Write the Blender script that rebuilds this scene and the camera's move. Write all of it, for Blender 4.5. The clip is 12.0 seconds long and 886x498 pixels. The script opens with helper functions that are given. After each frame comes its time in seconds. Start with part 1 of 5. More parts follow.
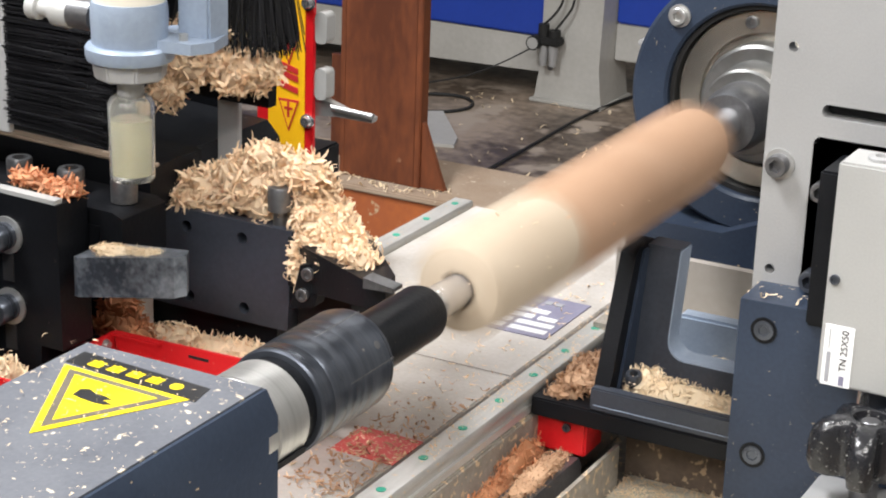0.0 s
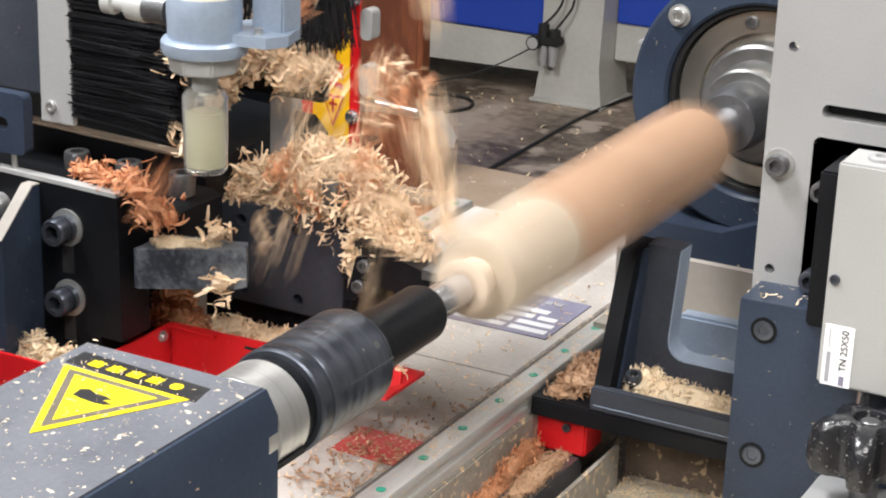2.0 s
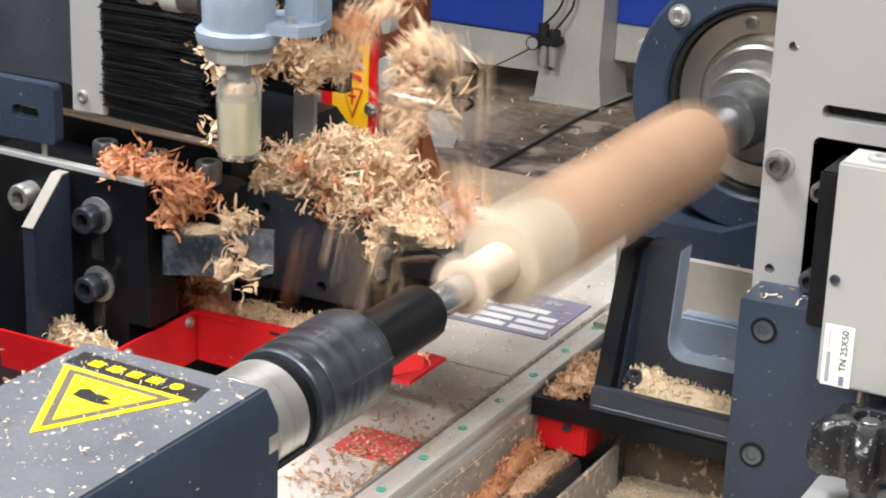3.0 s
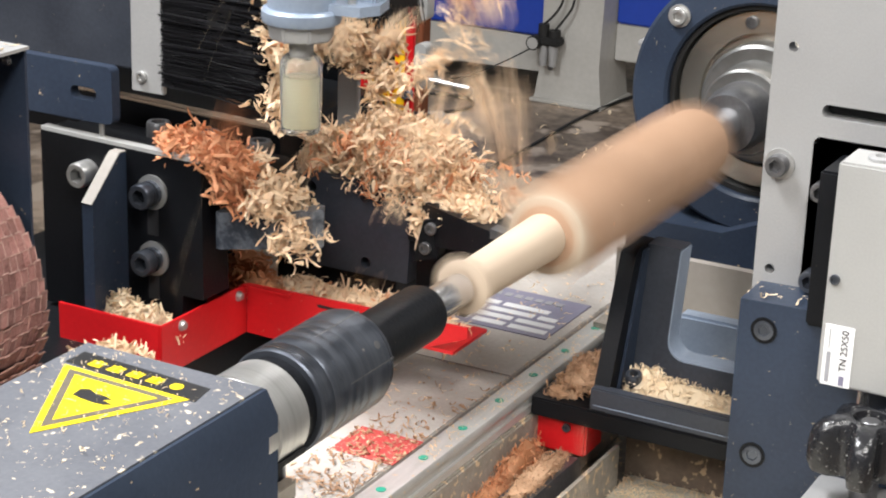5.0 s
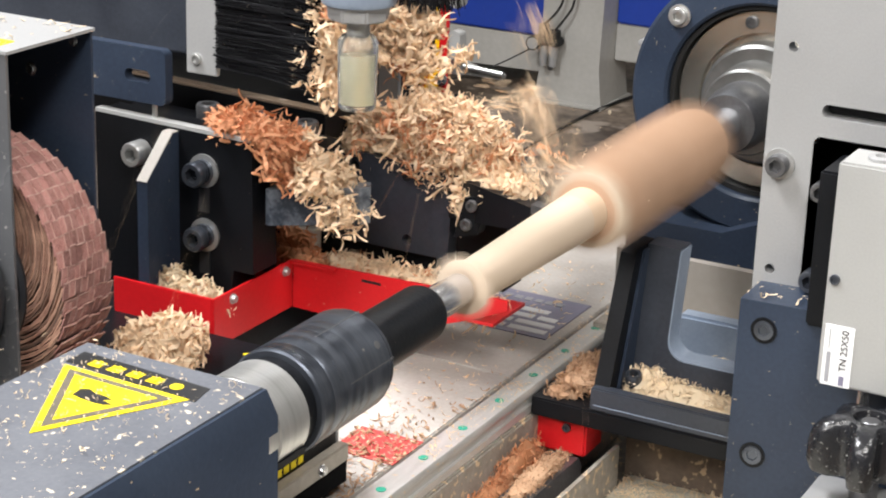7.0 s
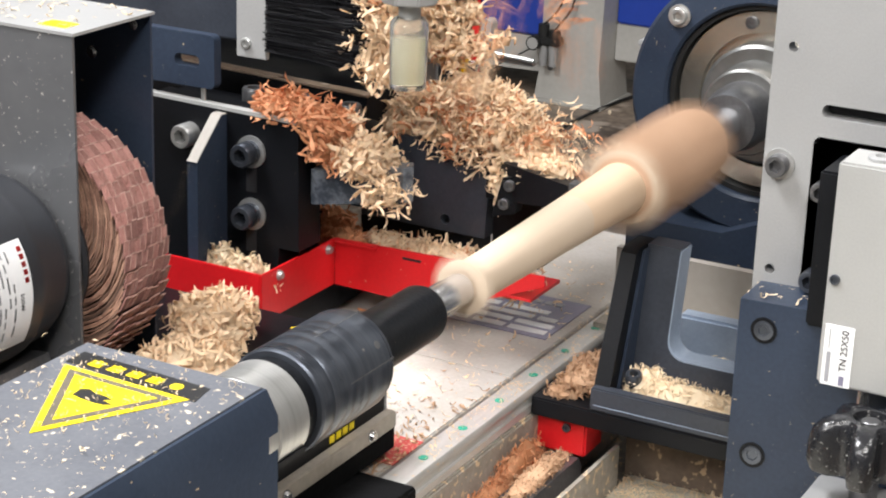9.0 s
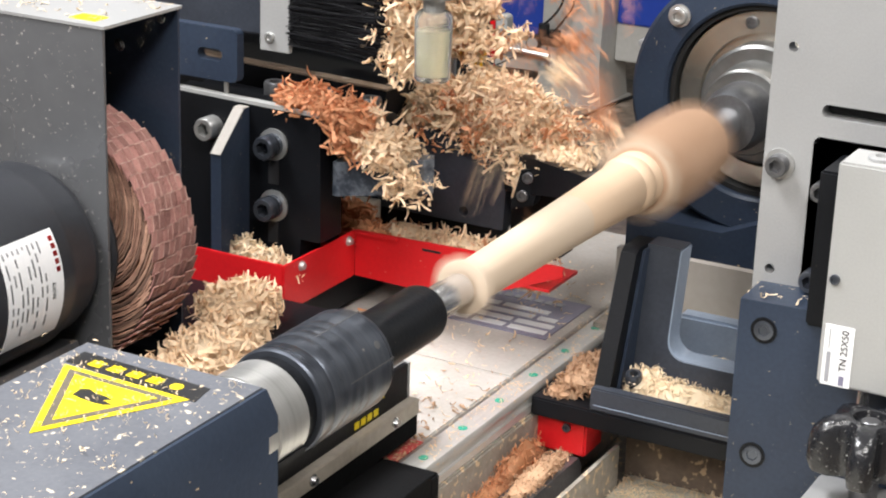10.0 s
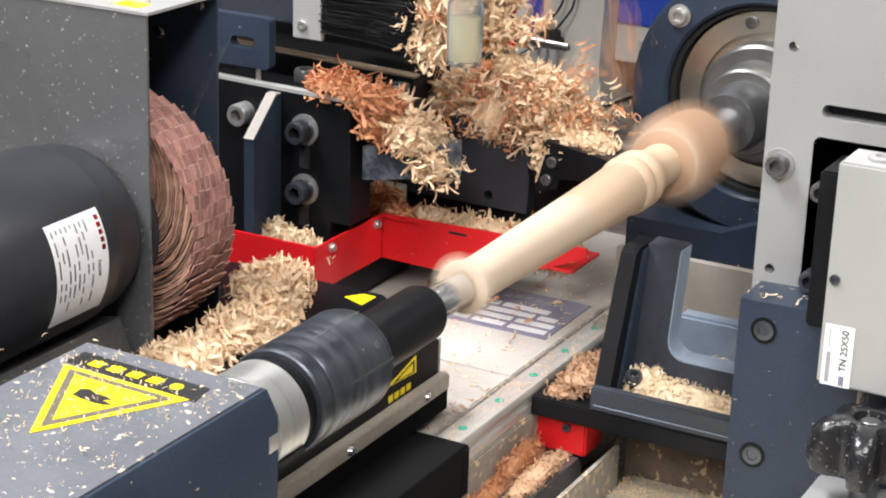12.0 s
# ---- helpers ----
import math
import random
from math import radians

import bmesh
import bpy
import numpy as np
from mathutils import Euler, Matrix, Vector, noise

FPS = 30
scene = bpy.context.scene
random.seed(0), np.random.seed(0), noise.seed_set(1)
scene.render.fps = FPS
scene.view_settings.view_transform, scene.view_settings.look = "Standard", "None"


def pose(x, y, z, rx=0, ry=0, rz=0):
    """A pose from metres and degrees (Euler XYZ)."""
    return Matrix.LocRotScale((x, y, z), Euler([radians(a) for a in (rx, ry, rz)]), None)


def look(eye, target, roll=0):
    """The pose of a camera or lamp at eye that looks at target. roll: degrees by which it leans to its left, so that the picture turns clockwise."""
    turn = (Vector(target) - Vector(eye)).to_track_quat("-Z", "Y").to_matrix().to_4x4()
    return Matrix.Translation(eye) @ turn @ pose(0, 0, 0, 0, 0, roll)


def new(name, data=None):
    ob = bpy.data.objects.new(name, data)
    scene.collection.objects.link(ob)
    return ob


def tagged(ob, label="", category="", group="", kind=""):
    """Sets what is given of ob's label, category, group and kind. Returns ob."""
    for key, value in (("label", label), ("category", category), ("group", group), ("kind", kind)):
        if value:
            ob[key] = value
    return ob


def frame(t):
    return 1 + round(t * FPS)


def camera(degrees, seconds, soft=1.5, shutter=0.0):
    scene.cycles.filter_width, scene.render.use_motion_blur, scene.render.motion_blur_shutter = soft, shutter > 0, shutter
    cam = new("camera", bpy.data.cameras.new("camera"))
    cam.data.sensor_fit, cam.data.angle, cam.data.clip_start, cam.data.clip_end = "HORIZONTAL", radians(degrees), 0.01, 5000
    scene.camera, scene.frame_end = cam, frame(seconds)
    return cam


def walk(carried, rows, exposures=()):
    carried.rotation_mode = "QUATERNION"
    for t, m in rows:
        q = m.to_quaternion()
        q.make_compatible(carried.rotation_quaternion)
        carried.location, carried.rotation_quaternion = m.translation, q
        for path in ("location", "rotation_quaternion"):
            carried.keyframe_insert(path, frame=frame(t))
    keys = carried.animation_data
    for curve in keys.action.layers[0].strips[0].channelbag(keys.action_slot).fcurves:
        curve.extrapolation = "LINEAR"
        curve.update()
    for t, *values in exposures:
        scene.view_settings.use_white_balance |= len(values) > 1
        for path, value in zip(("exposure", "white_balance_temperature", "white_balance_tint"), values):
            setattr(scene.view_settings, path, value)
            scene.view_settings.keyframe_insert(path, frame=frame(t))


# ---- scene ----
cam = camera(26.42, 12.0, soft=2.0, shutter=0.95)
EYE = Vector((0.5865, -1.1454, 1.5735))
VIEW = look(EYE, EYE + Vector((-0.44026, 0.83652, -0.3262)), 2.01)
walk(cam, [(0.0, VIEW), (12.0, VIEW)], exposures=[(0.0, 0.0), (12.0, 0.0)])

# ---- world and lamps ----
world = bpy.data.worlds.new("hall")
scene.world = world
world.use_nodes = True
world.node_tree.nodes["Background"].inputs[0].default_value = (0.9, 0.95, 1.0, 1)
world.node_tree.nodes["Background"].inputs[1].default_value = 0.3


def area_lamp(name, eye, target, sx, sy, watts, color):
    data = bpy.data.lights.new(name, "AREA")
    data.shape, data.size, data.size_y, data.energy, data.color = "RECTANGLE", sx, sy, watts, color
    lamp = new(name, data)
    lamp.matrix_world = look(eye, target)
    return lamp


# unseen lamps under the ceiling: a key from the right, then added fills
area_lamp("unseen_lamp", (1.35, -2.0, 3.7), (-0.1, 0.2, 1.0), 0.7, 0.7, 96, (1.0, 0.97, 0.94))
area_lamp("unseen_lamp", (-1.5, -0.6, 3.9), (-0.3, 0.2, 1.0), 1.6, 0.5, 225, (0.97, 0.98, 1.0))
area_lamp("unseen_lamp", (-0.3, -3.4, 3.4), (-0.2, 0.2, 1.0), 3.0, 0.8, 135, (1.0, 0.98, 0.96))
area_lamp("unseen_lamp", (1.9, 0.4, 3.9), (0.1, 0.4, 1.0), 1.2, 0.5, 60, (1.0, 0.98, 0.95))
area_lamp("unseen_lamp", (-1.2, 4.0, 4.1), (-1.4, 4.2, 0), 2.4, 0.6, 44, (1.0, 0.98, 0.95))


# ---- materials ----
def material(name, base, rough=0.5, metal=0.0, second=None, scale=8.0, fine=140.0, amount=0.5, bump=0.15, island=0.0, stretch=(1, 1, 1), coat=0.0, speck=None):
    m = bpy.data.materials.new(name)
    m.use_nodes = True
    nt = m.node_tree
    p = nt.nodes["Principled BSDF"]
    p.inputs["Roughness"].default_value, p.inputs["Metallic"].default_value = rough, metal
    p.inputs["Coat Weight"].default_value = coat
    second = second or tuple(c * 0.6 for c in base)
    tc = nt.nodes.new("ShaderNodeTexCoord")
    mp = nt.nodes.new("ShaderNodeMapping")
    mp.inputs["Scale"].default_value = stretch
    nt.links.new(tc.outputs["Object"], mp.inputs["Vector"])
    big, small = nt.nodes.new("ShaderNodeTexNoise"), nt.nodes.new("ShaderNodeTexNoise")
    for n, s, d in ((big, scale, 5.0), (small, fine, 3.0)):
        n.inputs["Scale"].default_value, n.inputs["Detail"].default_value = s, d
        nt.links.new(mp.outputs["Vector"], n.inputs["Vector"])
    add = nt.nodes.new("ShaderNodeMath")
    add.operation = "MULTIPLY_ADD"
    add.inputs[1].default_value = 0.45
    nt.links.new(small.outputs["Fac"], add.inputs[0])
    nt.links.new(big.outputs["Fac"], add.inputs[2])
    ramp = nt.nodes.new("ShaderNodeValToRGB")
    ramp.color_ramp.elements[0].position, ramp.color_ramp.elements[1].position = 0.72 - 0.25 * (1.4 - amount), 0.72 + 0.25 * (1.4 - amount)
    ramp.color_ramp.elements[0].color, ramp.color_ramp.elements[1].color = (*second, 1), (*base, 1)
    nt.links.new(add.outputs[0], ramp.inputs["Fac"])
    col = ramp.outputs["Color"]
    if island:
        geo = nt.nodes.new("ShaderNodeNewGeometry")
        info = nt.nodes.new("ShaderNodeObjectInfo")
        both = nt.nodes.new("ShaderNodeMath")
        both.operation = "ADD"
        nt.links.new(geo.outputs["Random Per Island"], both.inputs[0])
        nt.links.new(info.outputs["Random"], both.inputs[1])
        wrap = nt.nodes.new("ShaderNodeMath")
        wrap.operation = "FRACT"
        nt.links.new(both.outputs[0], wrap.inputs[0])
        rng = nt.nodes.new("ShaderNodeMapRange")
        rng.inputs["To Min"].default_value, rng.inputs["To Max"].default_value = 1 - island, 1 + island * 0.6
        nt.links.new(wrap.outputs[0], rng.inputs["Value"])
        hsv = nt.nodes.new("ShaderNodeHueSaturation")
        nt.links.new(col, hsv.inputs["Color"])
        nt.links.new(rng.outputs["Result"], hsv.inputs["Value"])
        col = hsv.outputs["Color"]
    if speck:
        sn = nt.nodes.new("ShaderNodeTexNoise")
        sn.inputs["Scale"].default_value, sn.inputs["Detail"].default_value = speck[1], 4.0
        nt.links.new(tc.outputs["Object"], sn.inputs["Vector"])
        sr = nt.nodes.new("ShaderNodeMapRange")
        sr.inputs["From Min"].default_value, sr.inputs["From Max"].default_value = speck[2], speck[2] + 0.06
        nt.links.new(sn.outputs["Fac"], sr.inputs["Value"])
        mix = nt.nodes.new("ShaderNodeMix")
        mix.data_type = "RGBA"
        nt.links.new(sr.outputs["Result"], mix.inputs["Factor"])
        nt.links.new(col, mix.inputs["A"])
        mix.inputs["B"].default_value = (*speck[0], 1)
        col = mix.outputs["Result"]
    nt.links.new(col, p.inputs["Base Color"])
    rr = nt.nodes.new("ShaderNodeMapRange")
    rr.inputs["To Min"].default_value, rr.inputs["To Max"].default_value = max(rough - 0.12, 0.04), min(rough + 0.14, 1)
    nt.links.new(big.outputs["Fac"], rr.inputs["Value"])
    nt.links.new(rr.outputs["Result"], p.inputs["Roughness"])
    if bump:
        b = nt.nodes.new("ShaderNodeBump")
        b.inputs["Strength"].default_value, b.inputs["Distance"].default_value = bump, 0.002
        nt.links.new(small.outputs["Fac"], b.inputs["Height"])
        nt.links.new(b.outputs["Normal"], p.inputs["Normal"])
    return m


DUST = (0.55, 0.42, 0.27)
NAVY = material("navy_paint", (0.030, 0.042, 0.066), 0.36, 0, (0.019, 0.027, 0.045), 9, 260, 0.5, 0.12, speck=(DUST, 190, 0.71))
NAVY_PALE = material("navy_paint_pale_specked", (0.11, 0.115, 0.13), 0.55, 0, (0.07, 0.075, 0.09), 14, 320, 0.5, 0.15, speck=((0.6, 0.52, 0.4), 150, 0.64))
BLACK = material("black_oxide", (0.0065, 0.007, 0.0088), 0.40, 0.0, (0.004, 0.0045, 0.0057), 12, 300, 0.5, 0.1, speck=((0.2, 0.16, 0.11), 240, 0.74))
BLACK_STEEL = material("blackened_steel", (0.115, 0.127, 0.152), 0.3, 0.8, (0.068, 0.077, 0.096), 10, 70, 0.6, 0.06, stretch=(0.6, 14, 0.6), speck=((0.34, 0.32, 0.30), 130, 0.70))
STEEL = material("turned_steel", (0.54, 0.54, 0.53), 0.34, 0.75, (0.40, 0.40, 0.39), 10, 60, 0.4, 0.06, stretch=(0.6, 14, 0.6))
CHROME = material("bright_steel", (0.70, 0.70, 0.71), 0.18, 0.9, (0.56, 0.56, 0.58), 15, 200, 0.3, 0.03)
DARK_STEEL = material("dark_steel", (0.20, 0.20, 0.205), 0.38, 0.8, (0.12, 0.12, 0.125), 18, 300, 0.5, 0.08)
ALU = material("clear_anodised_aluminium", (0.345, 0.345, 0.345), 0.42, 0.2, (0.285, 0.285, 0.285), 6, 500, 0.4, 0.05)
ALU_LIGHT = material("light_aluminium", (0.40, 0.40, 0.39), 0.4, 0.15, (0.345, 0.345, 0.335), 7, 500, 0.4, 0.05)
RED = material("red_paint", (0.62, 0.012, 0.016), 0.35, 0, (0.5, 0.008, 0.012), 8, 260, 0.5, 0.08, speck=(DUST, 210, 0.72))
CREAM_PAINT = material("ivory_paint", (0.66, 0.62, 0.53), 0.45, 0, (0.58, 0.54, 0.46), 9, 260, 0.5, 0.05)
BED = material("worn_white_bed", (0.50, 0.468, 0.437), 0.75, 0, (0.39, 0.35, 0.312), 16, 220, 0.5, 0.12, speck=((0.6, 0.42, 0.26), 160, 0.66))
RAIL = material("ground_rail", (0.58, 0.57, 0.55), 0.34, 0.45, (0.46, 0.45, 0.43), 30, 200, 0.5, 0.08, stretch=(8, 1, 8), speck=((0.66, 0.52, 0.36), 180, 0.64))
TEAL = material("teal_cap", (0.02, 0.33, 0.22), 0.4, 0, (0.02, 0.25, 0.17), 60, 300, 0.4, 0.05)
WOOD = material("pale_turned_wood", (0.52, 0.42, 0.325), 0.62, 0, (0.455, 0.355, 0.26), 14, 110, 0.6, 0.1, stretch=(6, 1, 6))
WOOD_SAWN = material("pale_sawn_wood", (0.43, 0.355, 0.27), 0.7, 0, (0.37, 0.295, 0.215), 14, 110, 0.6, 0.2, stretch=(6, 1, 6))
WOOD_TAN = material("tan_turned_wood", (0.55, 0.41, 0.29), 0.6, 0, (0.47, 0.33, 0.22), 14, 110, 0.6, 0.1, stretch=(6, 1, 6))
WOOD_BROWN = material("brown_sawn_wood", (0.37, 0.235, 0.152), 0.65, 0, (0.305, 0.18, 0.108), 14, 110, 0.6, 0.2, stretch=(6, 1, 6))
CHIP = material("cream_shaving", (0.93, 0.745, 0.53), 0.6, 0, (0.86, 0.655, 0.44), 40, 400, 0.6, 0.1, island=0.16)
CHIP_RED = material("reddish_shaving", (0.78, 0.40, 0.215), 0.6, 0, (0.68, 0.30, 0.14), 40, 400, 0.6, 0.1, island=0.2)
CHIP_TAN = material("tan_dusty_shaving", (0.60, 0.385, 0.24), 0.65, 0, (0.48, 0.285, 0.165), 40, 400, 0.6, 0.1, island=0.25)
CHIP_PALE = material("pale_shaving", (0.88, 0.74, 0.54), 0.6, 0, (0.80, 0.64, 0.43), 40, 400, 0.6, 0.1, island=0.16)
YELLOW = material("yellow_print", (0.84, 0.66, 0.015), 0.4, 0, (0.76, 0.58, 0.01), 30, 300, 0.4, 0.03)
YELLOW_BOARD = material("amber_print", (0.88, 0.48, 0.01), 0.35, 0, (0.82, 0.43, 0.01), 10, 300, 0.4, 0.03)
INK = material("black_print", (0.022, 0.022, 0.024), 0.4, 0, (0.015, 0.015, 0.016), 30, 300, 0.4, 0.03)
GREY_INK = material("grey_print", (0.33, 0.33, 0.35), 0.5, 0, (0.28, 0.28, 0.30), 30, 300, 0.4, 0.0)
RED_INK = material("red_print", (0.55, 0.03, 0.03), 0.5, 0, (0.45, 0.02, 0.02), 30, 300, 0.4, 0.0)
VIOLET = material("violet_grey_print", (0.23, 0.22, 0.30), 0.45, 0, (0.18, 0.17, 0.24), 30, 260, 0.5, 0.03, speck=(DUST, 150, 0.66))
PAPER = material("white_label", (0.80, 0.80, 0.80), 0.4, 0, (0.74, 0.74, 0.75), 12, 200, 0.4, 0.02)
# tone varies per bristle to paint in the highlight streaks
BRISTLE = material("black_bristle", (0.012, 0.012, 0.014), 0.26, 0, (0.010, 0.010, 0.011), 20, 200, 0.5, 0.0, island=0.7)
ABRASIVE = material("red_abrasive_cloth", (0.44, 0.225, 0.195), 0.8, 0, (0.31, 0.14, 0.12), 70, 420, 0.7, 0.9, island=0.34)
FRAY = material("frayed_cloth_edge", (0.56, 0.37, 0.315), 0.85, 0, (0.36, 0.195, 0.16), 90, 500, 0.6, 0.2, island=0.35)
CLOTH_BACK = material("tan_cloth_edge", (0.40, 0.235, 0.165), 0.8, 0, (0.20, 0.10, 0.07), 60, 500, 0.6, 0.3, island=0.75)
RUST = material("rust_primer", (0.165, 0.046, 0.015), 0.5, 0, (0.075, 0.020, 0.008), 5, 60, 0.8, 0.2, stretch=(1, 1, 0.35), speck=((0.32, 0.17, 0.10), 26, 0.70))
LEDGE_DUST = material("sandy_dust", (0.34, 0.265, 0.20), 0.9, 0, (0.27, 0.19, 0.13), 9, 220, 0.7, 0.5, speck=((0.55, 0.46, 0.36), 60, 0.66))
ORANGE_RUST = material("orange_primer", (0.42, 0.12, 0.03), 0.5, 0, (0.30, 0.085, 0.03), 4, 60, 0.6, 0.15, speck=((0.45, 0.32, 0.2), 40, 0.66))
BLUE = material("blue_enamel", (0.018, 0.055, 0.36), 0.3, 0, (0.014, 0.045, 0.30), 2, 60, 0.5, 0.04)
WHITE_ENAMEL = material("grey_white_enamel", (0.44, 0.43, 0.405), 0.4, 0, (0.35, 0.34, 0.315), 3, 60, 0.5, 0.06)
CONCRETE = material("stained_concrete", (0.29, 0.228, 0.175), 0.45, 0, (0.060, 0.043, 0.030), 2.6, 28, 0.78, 0.25, speck=((0.34, 0.28, 0.225), 5, 0.56))
PLASTER = material("hall_plaster", (0.6, 0.6, 0.58), 0.8, 0, (0.5, 0.5, 0.48), 1.2, 40, 0.5, 0.1)
HOOD = material("grey_sheet_paint", (0.155, 0.158, 0.166), 0.28, 0.35, (0.115, 0.118, 0.125), 5, 60, 0.3, 0.02, speck=((0.5, 0.48, 0.45), 260, 0.66))
KNOB_BLACK = material("dusty_black_plastic", (0.016, 0.017, 0.019), 0.22, 0, (0.010, 0.010, 0.012), 20, 300, 0.5, 0.25, speck=((0.34, 0.33, 0.31), 420, 0.655))
GLOSS_BLACK = material("gloss_black_enamel", (0.026, 0.028, 0.033), 0.34, 0, (0.018, 0.019, 0.023), 8, 260, 0.5, 0.03, speck=((0.4, 0.33, 0.25), 160, 0.74))
PALE_METAL = material("pale_faced_metal", (0.58, 0.55, 0.49), 0.2, 0.85, (0.45, 0.42, 0.37), 10, 300, 0.5, 0.02)
DUSTY_BROWN = material("brown_dusty_iron", (0.17, 0.125, 0.09), 0.8, 0, (0.09, 0.065, 0.05), 24, 160, 0.6, 0.4, speck=((0.5, 0.36, 0.23), 130, 0.6))
SPINDLE = material("grey_ground_steel", (0.25, 0.25, 0.245), 0.36, 0.8, (0.17, 0.17, 0.165), 14, 120, 0.5, 0.05)
DULL = material("dull_grey_panel_and_lit_edge", (0.30, 0.275, 0.245), 0.6, 0, (0.24, 0.215, 0.19), 8, 120, 0.4, 0.05)
# black for the rubber wiper and for the shade under the carriage
MATTE_BLACK = material("matte_black_rubber_and_shade", (0.006, 0.006, 0.0065), 0.85, 0, (0.004, 0.004, 0.0045), 20, 200, 0.5, 0.2)
BARE_METAL = material("worn_warm_metal", (0.50, 0.455, 0.395), 0.45, 0.25, (0.36, 0.32, 0.27), 12, 160, 0.6, 0.12)
RUBBER = material("black_rubber", (0.018, 0.018, 0.018), 0.6, 0, (0.012, 0.012, 0.012), 30, 200, 0.5, 0.1)
GREY_BLUE = material("grey_blue_casting", (0.30, 0.36, 0.45), 0.35, 0.3, (0.23, 0.28, 0.36), 20, 260, 0.5, 0.06)
SILVER = material("worn_blade_steel", (0.20, 0.22, 0.25), 0.4, 0.3, (0.035, 0.042, 0.055), 22, 200, 0.85, 0.12)
BIN = material("grey_tray", (0.34, 0.315, 0.275), 0.65, 0, (0.21, 0.18, 0.15), 10, 160, 0.6, 0.15, speck=((0.6, 0.44, 0.28), 120, 0.58))


for m, gloss in ((BLACK, 0.2), (NAVY, 0.3), (BRISTLE, 0.4), (RUBBER, 0.3), (MATTE_BLACK, 0.1)):
    m.node_tree.nodes["Principled BSDF"].inputs["Specular IOR Level"].default_value = gloss


def thin_wood(m, share):
    """Lets part of the light through a thin shaving."""
    nt = m.node_tree
    p, out = nt.nodes["Principled BSDF"], nt.nodes["Material Output"]
    tr, mix = nt.nodes.new("ShaderNodeBsdfTranslucent"), nt.nodes.new("ShaderNodeMixShader")
    nt.links.new(p.inputs["Base Color"].links[0].from_socket, tr.inputs["Color"])
    mix.inputs[0].default_value = share
    nt.links.new(p.outputs[0], mix.inputs[1])
    nt.links.new(tr.outputs[0], mix.inputs[2])
    nt.links.new(mix.outputs[0], out.inputs["Surface"])


for m in (CHIP, CHIP_RED, CHIP_PALE, CHIP_TAN):
    thin_wood(m, 0.3)
DARK_PAINT = material("blue_black_paint", (0.044, 0.051, 0.066), 0.36, 0.1, (0.024, 0.028, 0.038), 14, 260, 0.5, 0.1, speck=((0.3, 0.25, 0.18), 220, 0.73))


def clear(name, color, rough, through_part):
    m = bpy.data.materials.new(name)
    m.use_nodes = True
    p = m.node_tree.nodes["Principled BSDF"]
    p.inputs["Base Color"].default_value = (*color, 1)
    p.inputs["Roughness"].default_value = rough
    p.inputs["Transmission Weight"].default_value = through_part
    p.inputs["IOR"].default_value = 1.3
    return m


CUP = clear("clear_plastic_cup", (0.97, 0.97, 0.93), 0.05, 0.92)
OIL = clear("yellow_oil", (0.97, 0.94, 0.70), 0.15, 0.6)

# ---- building helpers ----
ORIGIN = {}


def thing(name, base, label, category, group="", kind=""):
    ob = new(name)
    ob.location = base
    ob.empty_display_size = 0.02
    ORIGIN[ob] = Vector(base)
    return tagged(ob, label, category, group, kind)


def link_mesh(name, me, mat, parent, label="", smooth=True):
    me.materials.append(mat)
    ob = new(name, me)
    if parent:
        ob.parent = parent
        ORIGIN[ob] = ORIGIN[parent]
    if label:
        ob["label"] = label
    if smooth:
        me.shade_smooth()
        me.set_sharp_from_angle(angle=radians(38))
    return ob


def part(name, bm, mat, parent, label="", bevel=0.0, smooth=True):
    if bevel:
        edges = [e for e in bm.edges if len(e.link_faces) == 2 and e.calc_face_angle(0) > 0.6]
        bmesh.ops.bevel(bm, geom=edges, offset=bevel, segments=2, affect="EDGES", clamp_overlap=True)
    if parent:
        bmesh.ops.translate(bm, verts=bm.verts, vec=-ORIGIN[parent])
    bmesh.ops.recalc_face_normals(bm, faces=bm.faces)
    me = bpy.data.meshes.new(name)
    bm.to_mesh(me)
    bm.free()
    return link_mesh(name, me, mat, parent, label, smooth)


def add_box(bm, x0, x1, y0, y1, z0, z1):
    m = Matrix.Translation(((x0 + x1) / 2, (y0 + y1) / 2, (z0 + z1) / 2)) @ Matrix.Diagonal((abs(x1 - x0), abs(y1 - y0), abs(z1 - z0), 1))
    return bmesh.ops.create_cube(bm, size=1, matrix=m)["verts"]


def box(*a):
    bm = bmesh.new()
    add_box(bm, *a)
    return bm


def add_cyl(bm, p, q, r0, r1=None, seg=32):
    p, q = Vector(p), Vector(q)
    d = q - p
    m = Matrix.Translation((p + q) / 2) @ d.to_track_quat("Z", "Y").to_matrix().to_4x4()
    return bmesh.ops.create_cone(bm, cap_ends=True, segments=seg, radius1=r0, radius2=r0 if r1 is None else r1, depth=d.length, matrix=m)["verts"]


def cyl(*a, **k):
    bm = bmesh.new()
    add_cyl(bm, *a, **k)
    return bm


def turned(profile, axis="Y", centre=(0, 0, 0), seg=48, closed=False):
    """A body of revolution from (along, radius) pairs."""
    bm = bmesh.new()
    c = Vector(centre)
    rings = []
    for s, r in profile:
        ring = []
        for k in range(seg):
            a = 2 * math.pi * k / seg
            u, v = r * math.cos(a), r * math.sin(a)
            ring.append(bm.verts.new(c + Vector({"Y": (u, s, v), "X": (s, u, v), "Z": (u, v, s)}[axis])))
        rings.append(ring)
    n = len(rings)
    for i in range(n if closed else n - 1):
        a, b = rings[i], rings[(i + 1) % n]
        for k in range(seg):
            bm.faces.new((a[k], a[(k + 1) % seg], b[(k + 1) % seg], b[k]))
    if not closed:
        bm.faces.new(rings[0])
        bm.faces.new(rings[-1])
    return bm


